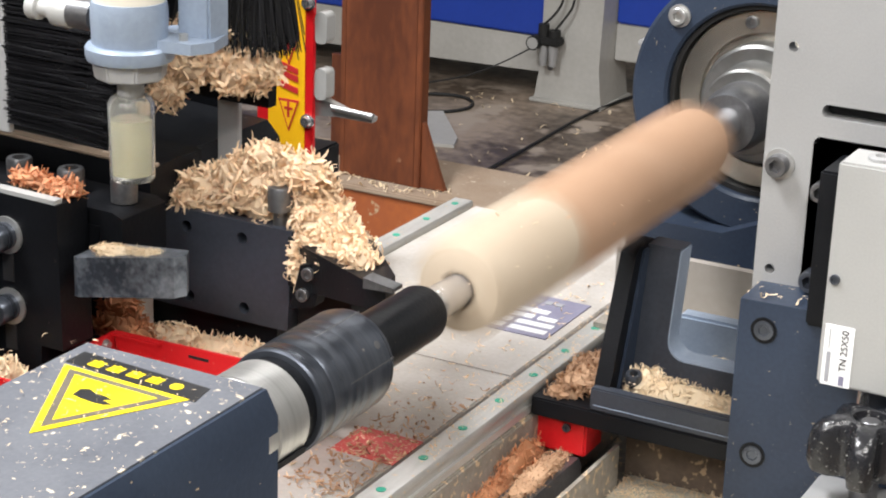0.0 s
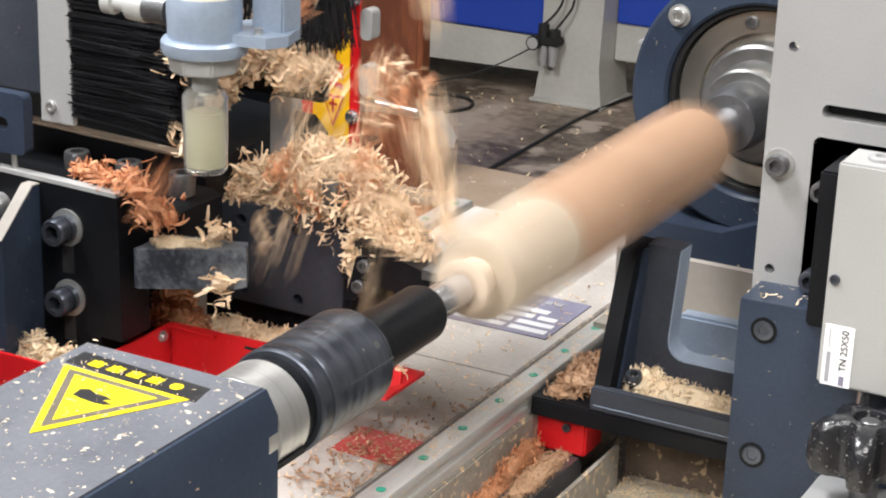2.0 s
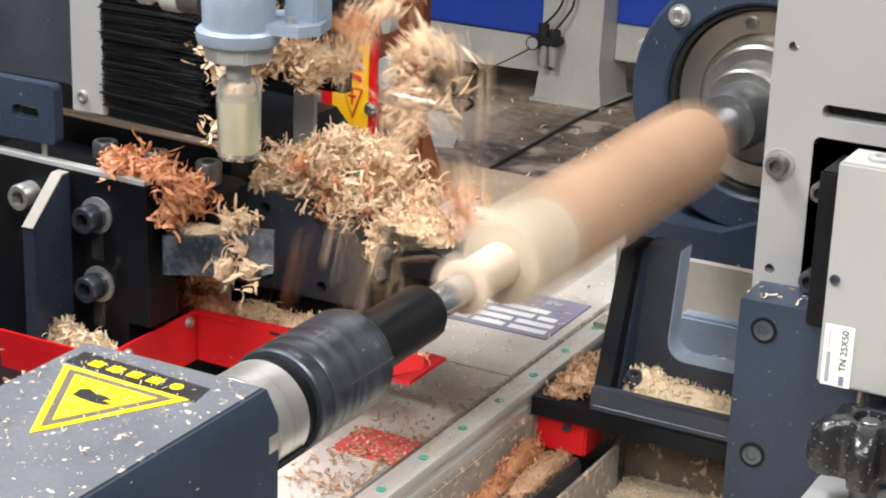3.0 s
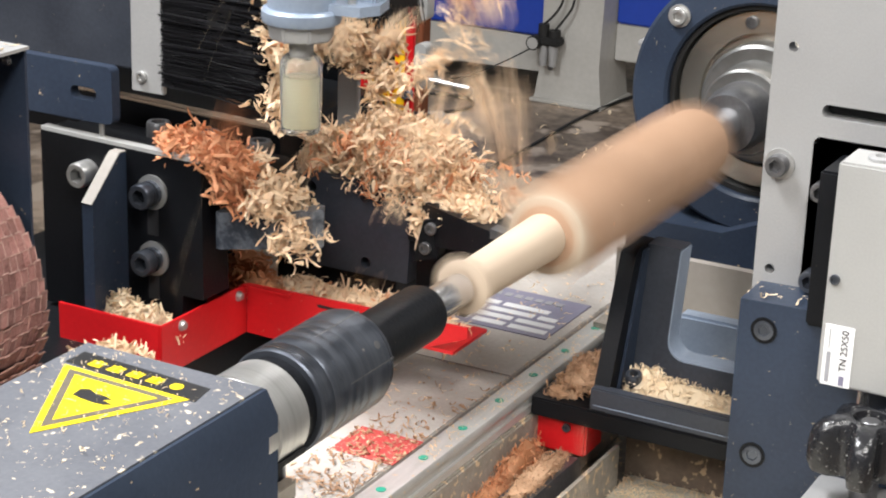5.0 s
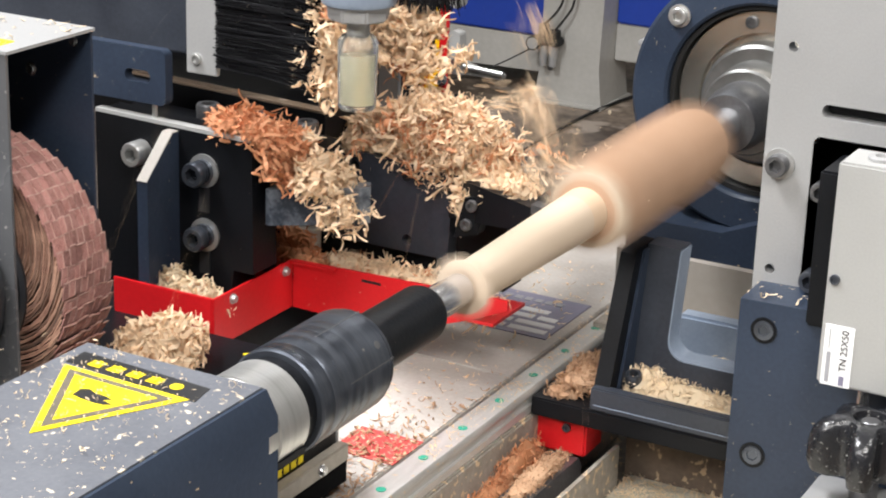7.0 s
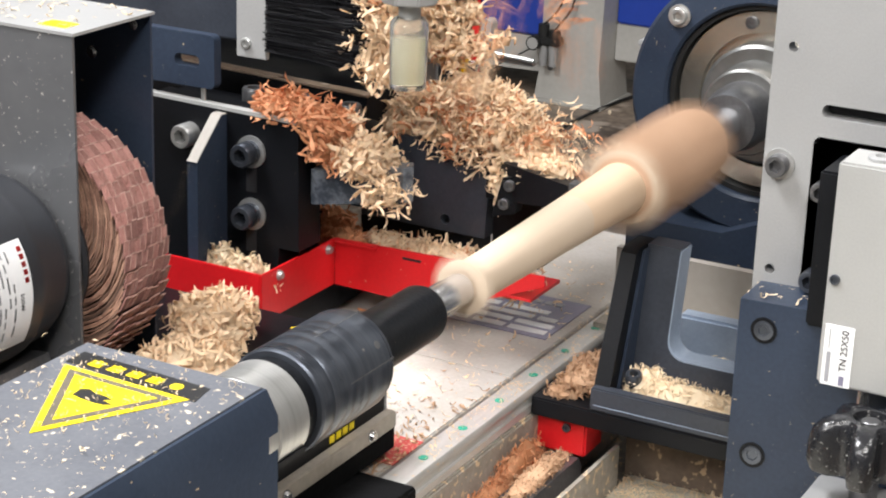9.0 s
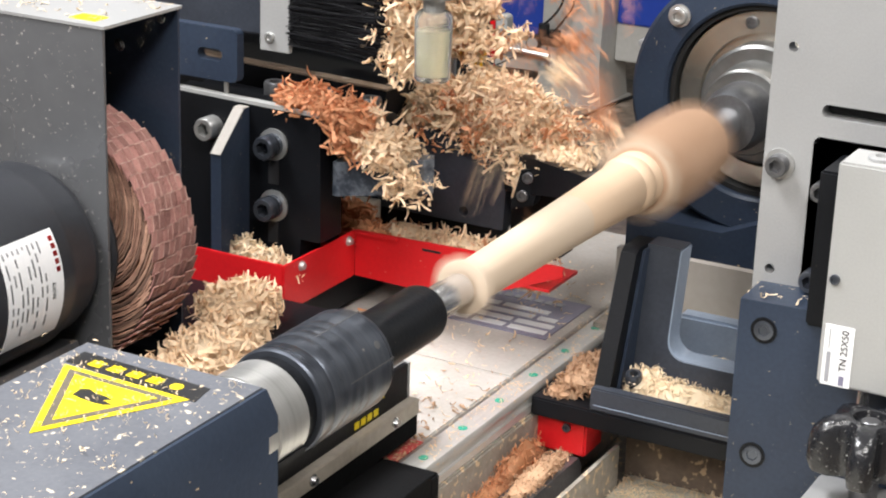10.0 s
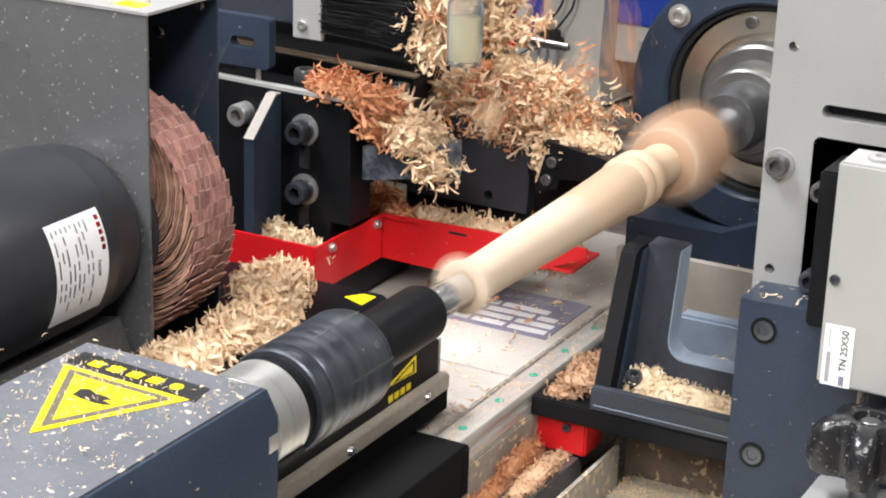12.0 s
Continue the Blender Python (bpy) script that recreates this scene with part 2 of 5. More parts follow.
def prism(points, axis, lo, hi, bm=None):
    """A flat polygon drawn out along an axis; points are the two other coordinates in order x, y, z."""
    bm = bm or bmesh.new()

    def at(p, d):
        return {"X": (d, p[0], p[1]), "Y": (p[0], d, p[1]), "Z": (p[0], p[1], d)}[axis]

    a = [bm.verts.new(at(p, lo)) for p in points]
    b = [bm.verts.new(at(p, hi)) for p in points]
    bm.faces.new(a)
    bm.faces.new(b)
    for i in range(len(points)):
        j = (i + 1) % len(points)
        bm.faces.new((a[i], a[j], b[j], b[i]))
    return bm


def sheet_hole(outer, holes, axis, lo, hi):
    """A plate with openings cut through it: outer polygon and hole polygons, drawn out along an axis."""
    bm = bmesh.new()

    def at(p, d):
        return {"X": (d, p[0], p[1]), "Y": (p[0], d, p[1]), "Z": (p[0], p[1], d)}[axis]

    edges = []
    for loop in [outer] + holes:
        vs = [bm.verts.new(at(p, lo)) for p in loop]
        edges += [bm.edges.new((vs[i], vs[(i + 1) % len(vs)])) for i in range(len(vs))]
    bmesh.ops.triangle_fill(bm, use_beauty=True, use_dissolve=False, edges=edges)
    up = {"X": (hi - lo, 0, 0), "Y": (0, hi - lo, 0), "Z": (0, 0, hi - lo)}[axis]
    r = bmesh.ops.extrude_face_region(bm, geom=bm.faces[:])
    bmesh.ops.translate(bm, vec=up, verts=[g for g in r["geom"] if isinstance(g, bmesh.types.BMVert)])
    return bm


def circle(cx, cz, r, n=24):
    return [(cx + r * math.cos(2 * math.pi * k / n), cz + r * math.sin(2 * math.pi * k / n)) for k in range(n)]


def rounded(x0, x1, z0, z1, r, n=5):
    pts = []
    for cx, cz, a0 in ((x1 - r, z1 - r, 0), (x0 + r, z1 - r, 90), (x0 + r, z0 + r, 180), (x1 - r, z0 + r, 270)):
        pts += [(cx + r * math.cos(radians(a0 + 90 * k / n)), cz + r * math.sin(radians(a0 + 90 * k / n))) for k in range(n + 1)]
    return pts


def socket_screw(parent, at, way, r, h, mat=BLACK_STEEL, name="cap_screw", washer=False):
    """A socket head cap screw: head with a hexagon hole, standing out along way."""
    w = Vector(way).normalized()
    prof = [(-0.002, r * 0.55), (0.0, r * 0.97), (h * 0.88, r), (h, r * 0.9), (h, r * 0.58), (h * 0.45, r * 0.5)]
    bm = bmesh.new()
    rings = []
    side = w.orthogonal().normalized()
    other = w.cross(side)
    for i, (s, rr) in enumerate(prof):
        ring = []
        for k in range(24):
            a = 2 * math.pi * k / 24
            q = rr
            if i >= 4:
                b = (a % (math.pi / 3)) - math.pi / 6
                q = rr * 0.9 / math.cos(b)
            ring.append(bm.verts.new(Vector(at) + w * s + (side * math.cos(a) + other * math.sin(a)) * q))
        rings.append(ring)
    for a, b in zip(rings, rings[1:]):
        for k in range(24):
            bm.faces.new((a[k], a[(k + 1) % 24], b[(k + 1) % 24], b[k]))
    bm.faces.new(rings[0])
    bm.faces.new(rings[-1])
    ob = part(name, bm, mat, parent)
    if washer:
        part("washer", cyl(Vector(at) - w * 0.001, Vector(at) + w * 0.0015, r * 1.35), STEEL, parent, "bright steel washer")
    return ob


def hex_bolt(parent, at, way, r, h, mat=STEEL, name="bolt"):
    w = Vector(way).normalized()
    bm = bmesh.new()
    add_cyl(bm, Vector(at) - w * 0.001, Vector(at) + w * h * 0.25, r * 1.2, seg=20)
    add_cyl(bm, Vector(at) + w * h * 0.25, Vector(at) + w * h, r, r * 0.8, seg=10)
    return part(name, bm, mat, parent)


def text_part(name, words, size, m, mat, parent, depth=0.0002):
    cu = bpy.data.curves.new(name, "FONT")
    cu.body, cu.size, cu.extrude, cu.align_x, cu.align_y = words, size, depth, "CENTER", "CENTER"
    tmp = bpy.data.objects.new(name, cu)
    scene.collection.objects.link(tmp)
    me = bpy.data.meshes.new_from_object(tmp.evaluated_get(bpy.context.evaluated_depsgraph_get()))
    bpy.data.objects.remove(tmp)
    me.transform(Matrix.Translation(-ORIGIN[parent]) @ m)
    return link_mesh(name, me, mat, parent, smooth=False)


# ---- shavings ----
def shaving_arrays(rng, length, width, thick=0.0005, seg=5):
    """One curled strip of wood: vertices and faces."""
    curl = rng.uniform(0.2, 2.6) * rng.choice([-1, 1])
    twist = rng.uniform(-1.2, 1.2)
    vs, x, z, a = [], 0.0, 0.0, -curl / 2
    step = length / seg
    for i in range(seg + 1):
        k = i / seg
        w = width * (0.36 + 0.64 * math.sin(math.pi * min(max(k * 0.94 + 0.06, 0), 1)) ** 0.6) * rng.uniform(0.6, 1.25)
        tw = twist * (k - 0.5)
        n = Vector((-math.sin(a), 0, math.cos(a)))
        s = Vector((0, math.cos(tw), 0)) + n * math.sin(tw)
        c = Vector((x, 0, z))
        for sy, sn in ((-1, -1), (1, -1), (1, 1), (-1, 1)):
            vs.append(c + s * (w / 2 * sy) + n * (thick / 2 * sn))
        x += step * math.cos(a)
        z += step * math.sin(a)
        a += curl / seg
    mid = sum(vs, Vector()) / len(vs)
    vs = [v - mid for v in vs]
    fs = []
    for i in range(seg):
        for k in range(4):
            fs.append((4 * i + k, 4 * i + (k + 1) % 4, 4 * i + 4 + (k + 1) % 4, 4 * i + 4 + k))
    fs += [(3, 2, 1, 0), (4 * seg, 4 * seg + 1, 4 * seg + 2, 4 * seg + 3)]
    return np.array(vs), fs


RNG = random.Random(11)
BANK = [shaving_arrays(RNG, RNG.uniform(0.012, 0.030), RNG.uniform(0.0026, 0.0056), 0.0004) for _ in range(80)]


def shavings_mesh(name, spots, extra=None):
    """spots: (place, rotation matrix, size). extra: more (vertices, faces) to join."""
    verts, faces, base = [], [], 0
    for i, (p, r, s) in enumerate(spots):
        v, f = BANK[i % len(BANK)]
        verts.append(v @ np.array(r.transposed()) * s + np.array(p))
        faces += [tuple(k + base for k in q) for q in f]
        base += len(v)
    for v, f in extra or []:
        verts.append(v)
        faces += [tuple(k + base for k in q) for q in f]
        base += len(v)
    me = bpy.data.meshes.new(name)
    me.from_pydata(np.concatenate(verts).tolist(), [], faces)
    return me


def any_turn(rng, flat=0.0):
    """A random turn; flat 1 keeps strips lying level."""
    e = Euler((rng.gauss(0, 1.2) * (1 - flat), rng.gauss(0, 1.2) * (1 - flat), rng.uniform(0, 6.283)))
    return e.to_matrix()


def lump_arrays(c, r, seed):
    bm = bmesh.new()
    bmesh.ops.create_icosphere(bm, subdivisions=3, radius=1)
    for v in bm.verts:
        d = v.co.normalized()
        k = 0.80 + 0.28 * noise.noise(d * 2.2 + Vector((seed, 3.1, 0.7))) + 0.12 * noise.noise(d * 6.0 + Vector((seed, 0, 9)))
        v.co = Vector((d.x * r[0], d.y * r[1], d.z * r[2])) * k
    v = np.array([p.co[:] for p in bm.verts]) + np.array(c)
    bm.verts.index_update()
    f = [tuple(p.index for p in q.verts) for q in bm.faces]
    bm.free()
    return v, f


def heap(name, lumps, count, mat, label, seed, size=1.0, base=None, hang=0.0):
    """A loose heap: lumps are (centre, radii); shavings lie all over them. One object of kind stuff."""
    rng = random.Random(seed)
    weights = [r[0] * r[2] + r[1] * r[2] + r[0] * r[1] for _, r in lumps]
    spots = []
    for _ in range(count):
        c, r = rng.choices(lumps, weights)[0]
        d = Vector((rng.gauss(0, 1), rng.gauss(0, 1), rng.gauss(0.25, 1))).normalized()
        k = 0.80 + 0.28 * noise.noise(d * 2.2 + Vector((seed + lumps.index((c, r)), 3.1, 0.7))) + rng.uniform(-0.06, 0.12)
        p = Vector(c) + Vector((d.x * r[0], d.y * r[1], d.z * r[2])) * k
        spots.append((p, any_turn(rng, 0.25), size * rng.uniform(0.65, 1.35)))
    base = Vector(base if base else lumps[0][0])
    spots = [(p - base, r, s) for p, r, s in spots]
    extra = [lump_arrays(Vector(c) - base, [q * 0.93 for q in r], seed + i) for i, (c, r) in enumerate(lumps)]
    ob = link_mesh(name, shavings_mesh(name, spots, extra), mat, None)
    ob.location = base
    ORIGIN[ob] = base
    return tagged(ob, label, "wood shavings", kind="stuff")


def strewn(name, spots_fn, count, mat, label, seed, size=0.6):
    """Loose shavings lying flat on a surface. spots_fn gives a place for each."""
    rng = random.Random(seed)
    spots = [(Vector(spots_fn(rng)), any_turn(rng, 0.82), size * rng.uniform(0.4, 1.3)) for _ in range(count)]
    base = spots[0][0].copy()
    ob = link_mesh(name, shavings_mesh(name, [(p - base, r, s) for p, r, s in spots]), mat, None)
    ob.location = base
    return tagged(ob, label, "wood shavings", kind="stuff")


# ---- the hall ----
def hall():
    tagged(part("floor", box(-8, 6, -6, 10, -0.2, 0), CONCRETE, None), "stained grey concrete workshop floor", "floor", kind="structure")
    for nm, a in (("wall_north", (-8.2, 6.2, 10, 10.2, -0.2, 4.6)), ("wall_south", (-8.2, 6.2, -6.2, -6, -0.2, 4.6)),
                  ("wall_east", (6, 6.2, -6, 10, -0.2, 4.6)), ("wall_west", (-8.2, -8, -6, 10, -0.2, 4.6))):
        tagged(part(nm, box(*a), PLASTER, None), "plain grey-white plaster hall wall", "wall", kind="structure")
    tagged(part("ceiling", box(-8.2, 6.2, -6.2, 10.2, 4.6, 4.8), PLASTER, None), "plain pale hall ceiling", "ceiling", kind="structure")


hall()

# ---- lathe bed ----
RAIL_X, BED_Z = -0.082, 0.90


def lathe_bed():
    t = thing("lathe_bed", (-0.2, 0.3, 0.0), "long lathe bed with worn white top and steel rails", "machine bed")
    part("bed_body", box(-0.37, -0.098, -1.1, 0.76, 0.0, 0.8925), CREAM_PAINT, t, bevel=0.004)
    part("top_plate", box(-0.365, -0.100, -1.0, 0.30, 0.893, BED_Z), BED, t, "worn white top plate dusted with wood", bevel=0.0012)
    part("top_plate", box(-0.365, -0.100, 0.302, 0.74, 0.893, BED_Z), BED, t, "worn white top plate dusted with wood", bevel=0.0012)
    # guide rails, grooved along their length, with plugged screw holes
    for x, nm in ((RAIL_X, "front_rail"), (-0.386, "rear_rail")):
        prof = [(x - 0.0125, 0.893), (x - 0.0125, 0.9), (x - 0.0095, 0.9), (x - 0.0095, 0.907), (x - 0.0125, 0.909), (x - 0.0125, 0.914),
                (x - 0.011, 0.916), (x + 0.011, 0.916), (x + 0.0125, 0.914), (x + 0.0125, 0.909), (x + 0.0095, 0.907), (x + 0.0095, 0.9), (x + 0.0125, 0.9), (x + 0.0125, 0.893)]
        y1 = 0.75
        dz = -0.014
        r = part(nm, prism([(a, b + dz) for a, b in prof], "Y", -1.0, y1), RAIL, t, "ground steel guide rail")
        k = 0
        while -0.9 + k * 0.0695 < y1 - 0.02:
            y = -0.9 + k * 0.0695 + 0.03
            part("screw_plug", cyl((x, y, 0.9005), (x, y, 0.9026), 0.0042, seg=16), TEAL, r, "teal plastic screw plug")
            k += 1
    part("front_beam", box(-0.098, -0.066, -1.0, 0.76, 0.70, 0.878), BIN, t, bevel=0.002)
    # the trough in front of the bed
    part("trough_floor", box(-0.066, 0.34, -1.0, 1.0, 0.76, 0.775), BIN, t, "dusty grey chip trough")
    part("trough_wall", box(0.33, 0.345, -1.0, 1.0, 0.775, 0.86), BIN, t)
    part("screw_cover", prism([(-0.052, 0.775), (-0.020, 0.775), (-0.020, 0.836), (-0.023, 0.842), (-0.049, 0.842), (-0.052, 0.836)], "Y", -0.6, 0.290), DARK_STEEL, t, "dark steel leadscrew cover caked with dust", bevel=0.0015)
    part("trough_ledge", prism([(-0.006, 0.775), (-0.002, 0.775), (-0.002, 0.842), (-0.006, 0.842)], "Y", -0.6, 0.335), BIN, t, bevel=0.001)
    part("drip_tray", box(-0.002, 0.30, -0.6, 0.366, 0.790, 0.800), CREAM_PAINT, t, "pale dusty drip tray", bevel=0.001)
    part("end_block", box(-0.076, -0.018, 0.292, 0.33, 0.842, 0.879), RED, t, "red painted bearing block", bevel=0.002)
    socket_screw(t, (-0.037, 0.292, 0.868), (0, -1, 0), 0.004, 0.003)
    # printed plates on the bed
    lab = part("rating_plate", prism([(-0.262, 0.400), (-0.112, 0.400), (-0.112, 0.508), (-0.262, 0.508)], "Z", BED_Z, BED_Z + 0.0012), VIOLET, t, "violet-grey rating plate with white fields")
    rng = random.Random(5)
    for r in range(4):
        x = -0.252
        while x < -0.135:
            w = rng.choice([0.02, 0.034, 0.05])
            part("print_field", box(x, min(x + w, -0.118), 0.408 + r * 0.017, 0.418 + r * 0.017, BED_Z + 0.0012, BED_Z + 0.0018), PAPER, lab)
            x += w + 0.005
    for i in range(9):
        part("print_bar", box(-0.235 + i * 0.0115, -0.227 + i * 0.0115, 0.486, 0.495, BED_Z + 0.0012, BED_Z + 0.0018), GREY_INK, lab)
    part("red_sticker", prism([(-0.158, 0.080), (-0.098, 0.080), (-0.098, 0.132), (-0.158, 0.132)], "Z", BED_Z, BED_Z + 0.001), material("faded_red_print", (0.55, 0.08, 0.07), 0.5, 0, (0.5, 0.06, 0.06), 20, 200, 0.5, 0.05, speck=((0.66, 0.5, 0.36), 320, 0.58)), t, "faded red sticker strewn with shavings")
    return t


lathe_bed()

AXIS = 1.1


# ---- tailstock with its live centre ----
TRI = [(-0.0969, -0.3272), (-0.0039, -0.3302), (-0.0507, -0.4143)]
STICKER = [(-0.0999, -0.3047), (-0.0033, -0.3103), (0.0006, -0.3311), (-0.0996, -0.3237)]
DOT, BAR0, BAR1 = (-0.021, -0.3188), (-0.0809, -0.3168), (-0.037, -0.3181)


def tailstock():
    t = thing("tailstock", (-0.05, -0.4, 0.88), "navy painted tailstock with a black live centre and dusty top", "tailstock")
    y1 = -0.2904
    prof = [(-0.112, 0.90), (0.031, 0.90), (0.031, 1.116), (0.023, 1.131), (-0.105, 1.131), (-0.112, 1.126)]
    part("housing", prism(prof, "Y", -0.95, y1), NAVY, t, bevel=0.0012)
    # top face in a paler navy than the housing, with dust specks
    part("top_cover", prism([(-0.108, -0.94), (0.0205, -0.94), (0.0205, y1 - 0.0015), (-0.108, y1 - 0.0015)], "Z", 1.1305, 1.1322), NAVY_PALE, t, "paler navy top face with dust specks", bevel=0.0004)
    c = (0, 0, AXIS)
    part("quill", turned([(-0.30, 0.0315), (-0.289, 0.0315), (-0.2885, 0.0328), (-0.2580, 0.0328), (-0.2565, 0.0315), (-0.2565, 0.02)], centre=c, seg=64), STEEL, t, "bright turned steel quill with a split collar")
    body = part("live_centre_body", turned([(-0.2455, 0.024), (-0.2455, 0.0338), (-0.2443, 0.0352), (-0.232, 0.0352), (-0.231, 0.0346), (-0.2295, 0.0352),
               (-0.218, 0.0352), (-0.2172, 0.0349), (-0.2155, 0.0352), (-0.208, 0.0352), (-0.2072, 0.0349), (-0.2055, 0.0352), (-0.198, 0.0352), (-0.1972, 0.0349), (-0.1955, 0.0352),
               (-0.188, 0.0352), (-0.1872, 0.0349), (-0.1855, 0.0352), (-0.163, 0.0352), (-0.158, 0.0338), (-0.156, 0.031), (-0.156, 0.02)], centre=c, seg=72), BLACK_STEEL, t, "blackened live centre body with fine turned grooves")
    for a in (14, 78):
        u, v = Vector((math.cos(radians(a)), 0, math.sin(radians(a)))), Vector((-math.sin(radians(a)), 0, math.cos(radians(a))))
        mid = Vector((0, 0, AXIS)) + u * 0.0351
        bm = bmesh.new()
        ends = [[bm.verts.new(mid + Vector((0, y, 0)) + u * du + v * dv) for du, dv in ((-0.001, -0.0007), (0.0003, -0.0004), (0.0003, 0.0004), (-0.001, 0.0007))] for y in (-0.212, -0.159)]
        bm.faces.new(ends[0])
        bm.faces.new(ends[1])
        for i in range(4):
            bm.faces.new((ends[0][i], ends[0][(i + 1) % 4], ends[1][(i + 1) % 4], ends[1][i]))
        part("flat_edge", bm, DARK_STEEL, body, "worn bright edge of a spanner flat")
    part("quill_slot", box(0.0205, 0.0300, -0.2885, -0.2585, AXIS - 0.0205, AXIS - 0.0165), BLACK, t, "dark slot along the quill")
    # black ring darkens the shaded gap between quill and body
    part("rear_seal", turned([(-0.2570, 0.02), (-0.2570, 0.0302), (-0.2457, 0.0302), (-0.2457, 0.02)], centre=c, seg=72), BLACK, body, "black recessed ring giving the gap its shade")
    part("neck", turned([(-0.157, 0.0195), (-0.155, 0.0212), (-0.062, 0.0208), (-0.058, 0.0195), (-0.058, 0.012)], centre=c, seg=56), BLACK, body, "smooth black nose sleeve")
    part("centre_point", turned([(-0.060, 0.0128), (-0.024, 0.0128), (-0.022, 0.0122), (-0.004, 0.0122), (0.0, 0.006), (0.012, 0.001)], centre=c, seg=48), CHROME, body, "bright ground steel centre point")
    for a in (35, 150, 270):
        ca, sa = math.cos(radians(a)), math.sin(radians(a))
        part("grub_screw", cyl((0.0335 * ca, -0.172, AXIS + 0.0335 * sa), (0.0354 * ca, -0.172, AXIS + 0.0354 * sa), 0.0028, seg=12), DARK_STEEL, body)
    # warning sticker on top
    z = 1.1322

    def flat(name, pts, mat, lay, label=""):
        return part(name, prism(pts, "Z", z + 0.0003 * lay, z + 0.0003 * (lay + 1)), mat, t, label)

    tri = TRI
    cx, cy = sum(p[0] for p in tri) / 3, sum(p[1] for p in tri) / 3

    def shrink(k):
        return [(cx + (a - cx) * k, cy + (b - cy) * k) for a, b in tri]

    flat("sticker", STICKER, INK, 0, "black warning sticker under sawdust")
    flat("warning_triangle", shrink(1.0), YELLOW, 1, "yellow warning triangle outline")
    flat("warning_triangle", shrink(0.84), material("grey_brown_print", (0.12, 0.10, 0.075), 0.5, 0, (0.09, 0.08, 0.06), 40, 200, 0.5, 0.03), 2)
    flat("warning_triangle", shrink(0.66), YELLOW, 3)
    hand = [(-0.011, -0.004), (-0.004, -0.0055), (0.003, -0.0065), (0.010, -0.006), (0.013, -0.0035), (0.006, -0.0015), (0.010, 0.001), (0.004, 0.003), (-0.003, 0.0035), (-0.008, 0.006), (-0.012, 0.0035)]
    flat("hand_sign", [(cx + a * 1.15, cy + b * 1.15) for a, b in hand], INK, 4)
    flat("dot", circle(DOT[0], DOT[1], 0.0042), YELLOW, 1)
    for k in range(4):
        p = Vector(BAR0).lerp(Vector(BAR1), k / 3)
        u = (Vector(BAR1) - Vector(BAR0)).normalized()
        v = Vector((-u.y, u.x))
        for s in (-0.003, 0.0, 0.003):
            q = p + v * s
            flat("print_bar", [(q + u * -0.0048 + v * -0.0009)[:], (q + u * 0.0048 + v * -0.0009)[:], (q + u * 0.0048 + v * 0.0009)[:], (q + u * -0.0048 + v * 0.0009)[:]], YELLOW, 1)
        flat("print_bar", [(p + u * -0.0009 + v * -0.0045)[:], (p + u * 0.0009 + v * -0.0045)[:], (p + u * 0.0009 + v * 0.0045)[:], (p + u * -0.0009 + v * 0.0045)[:]], YELLOW, 2)
    return t


tailstock()


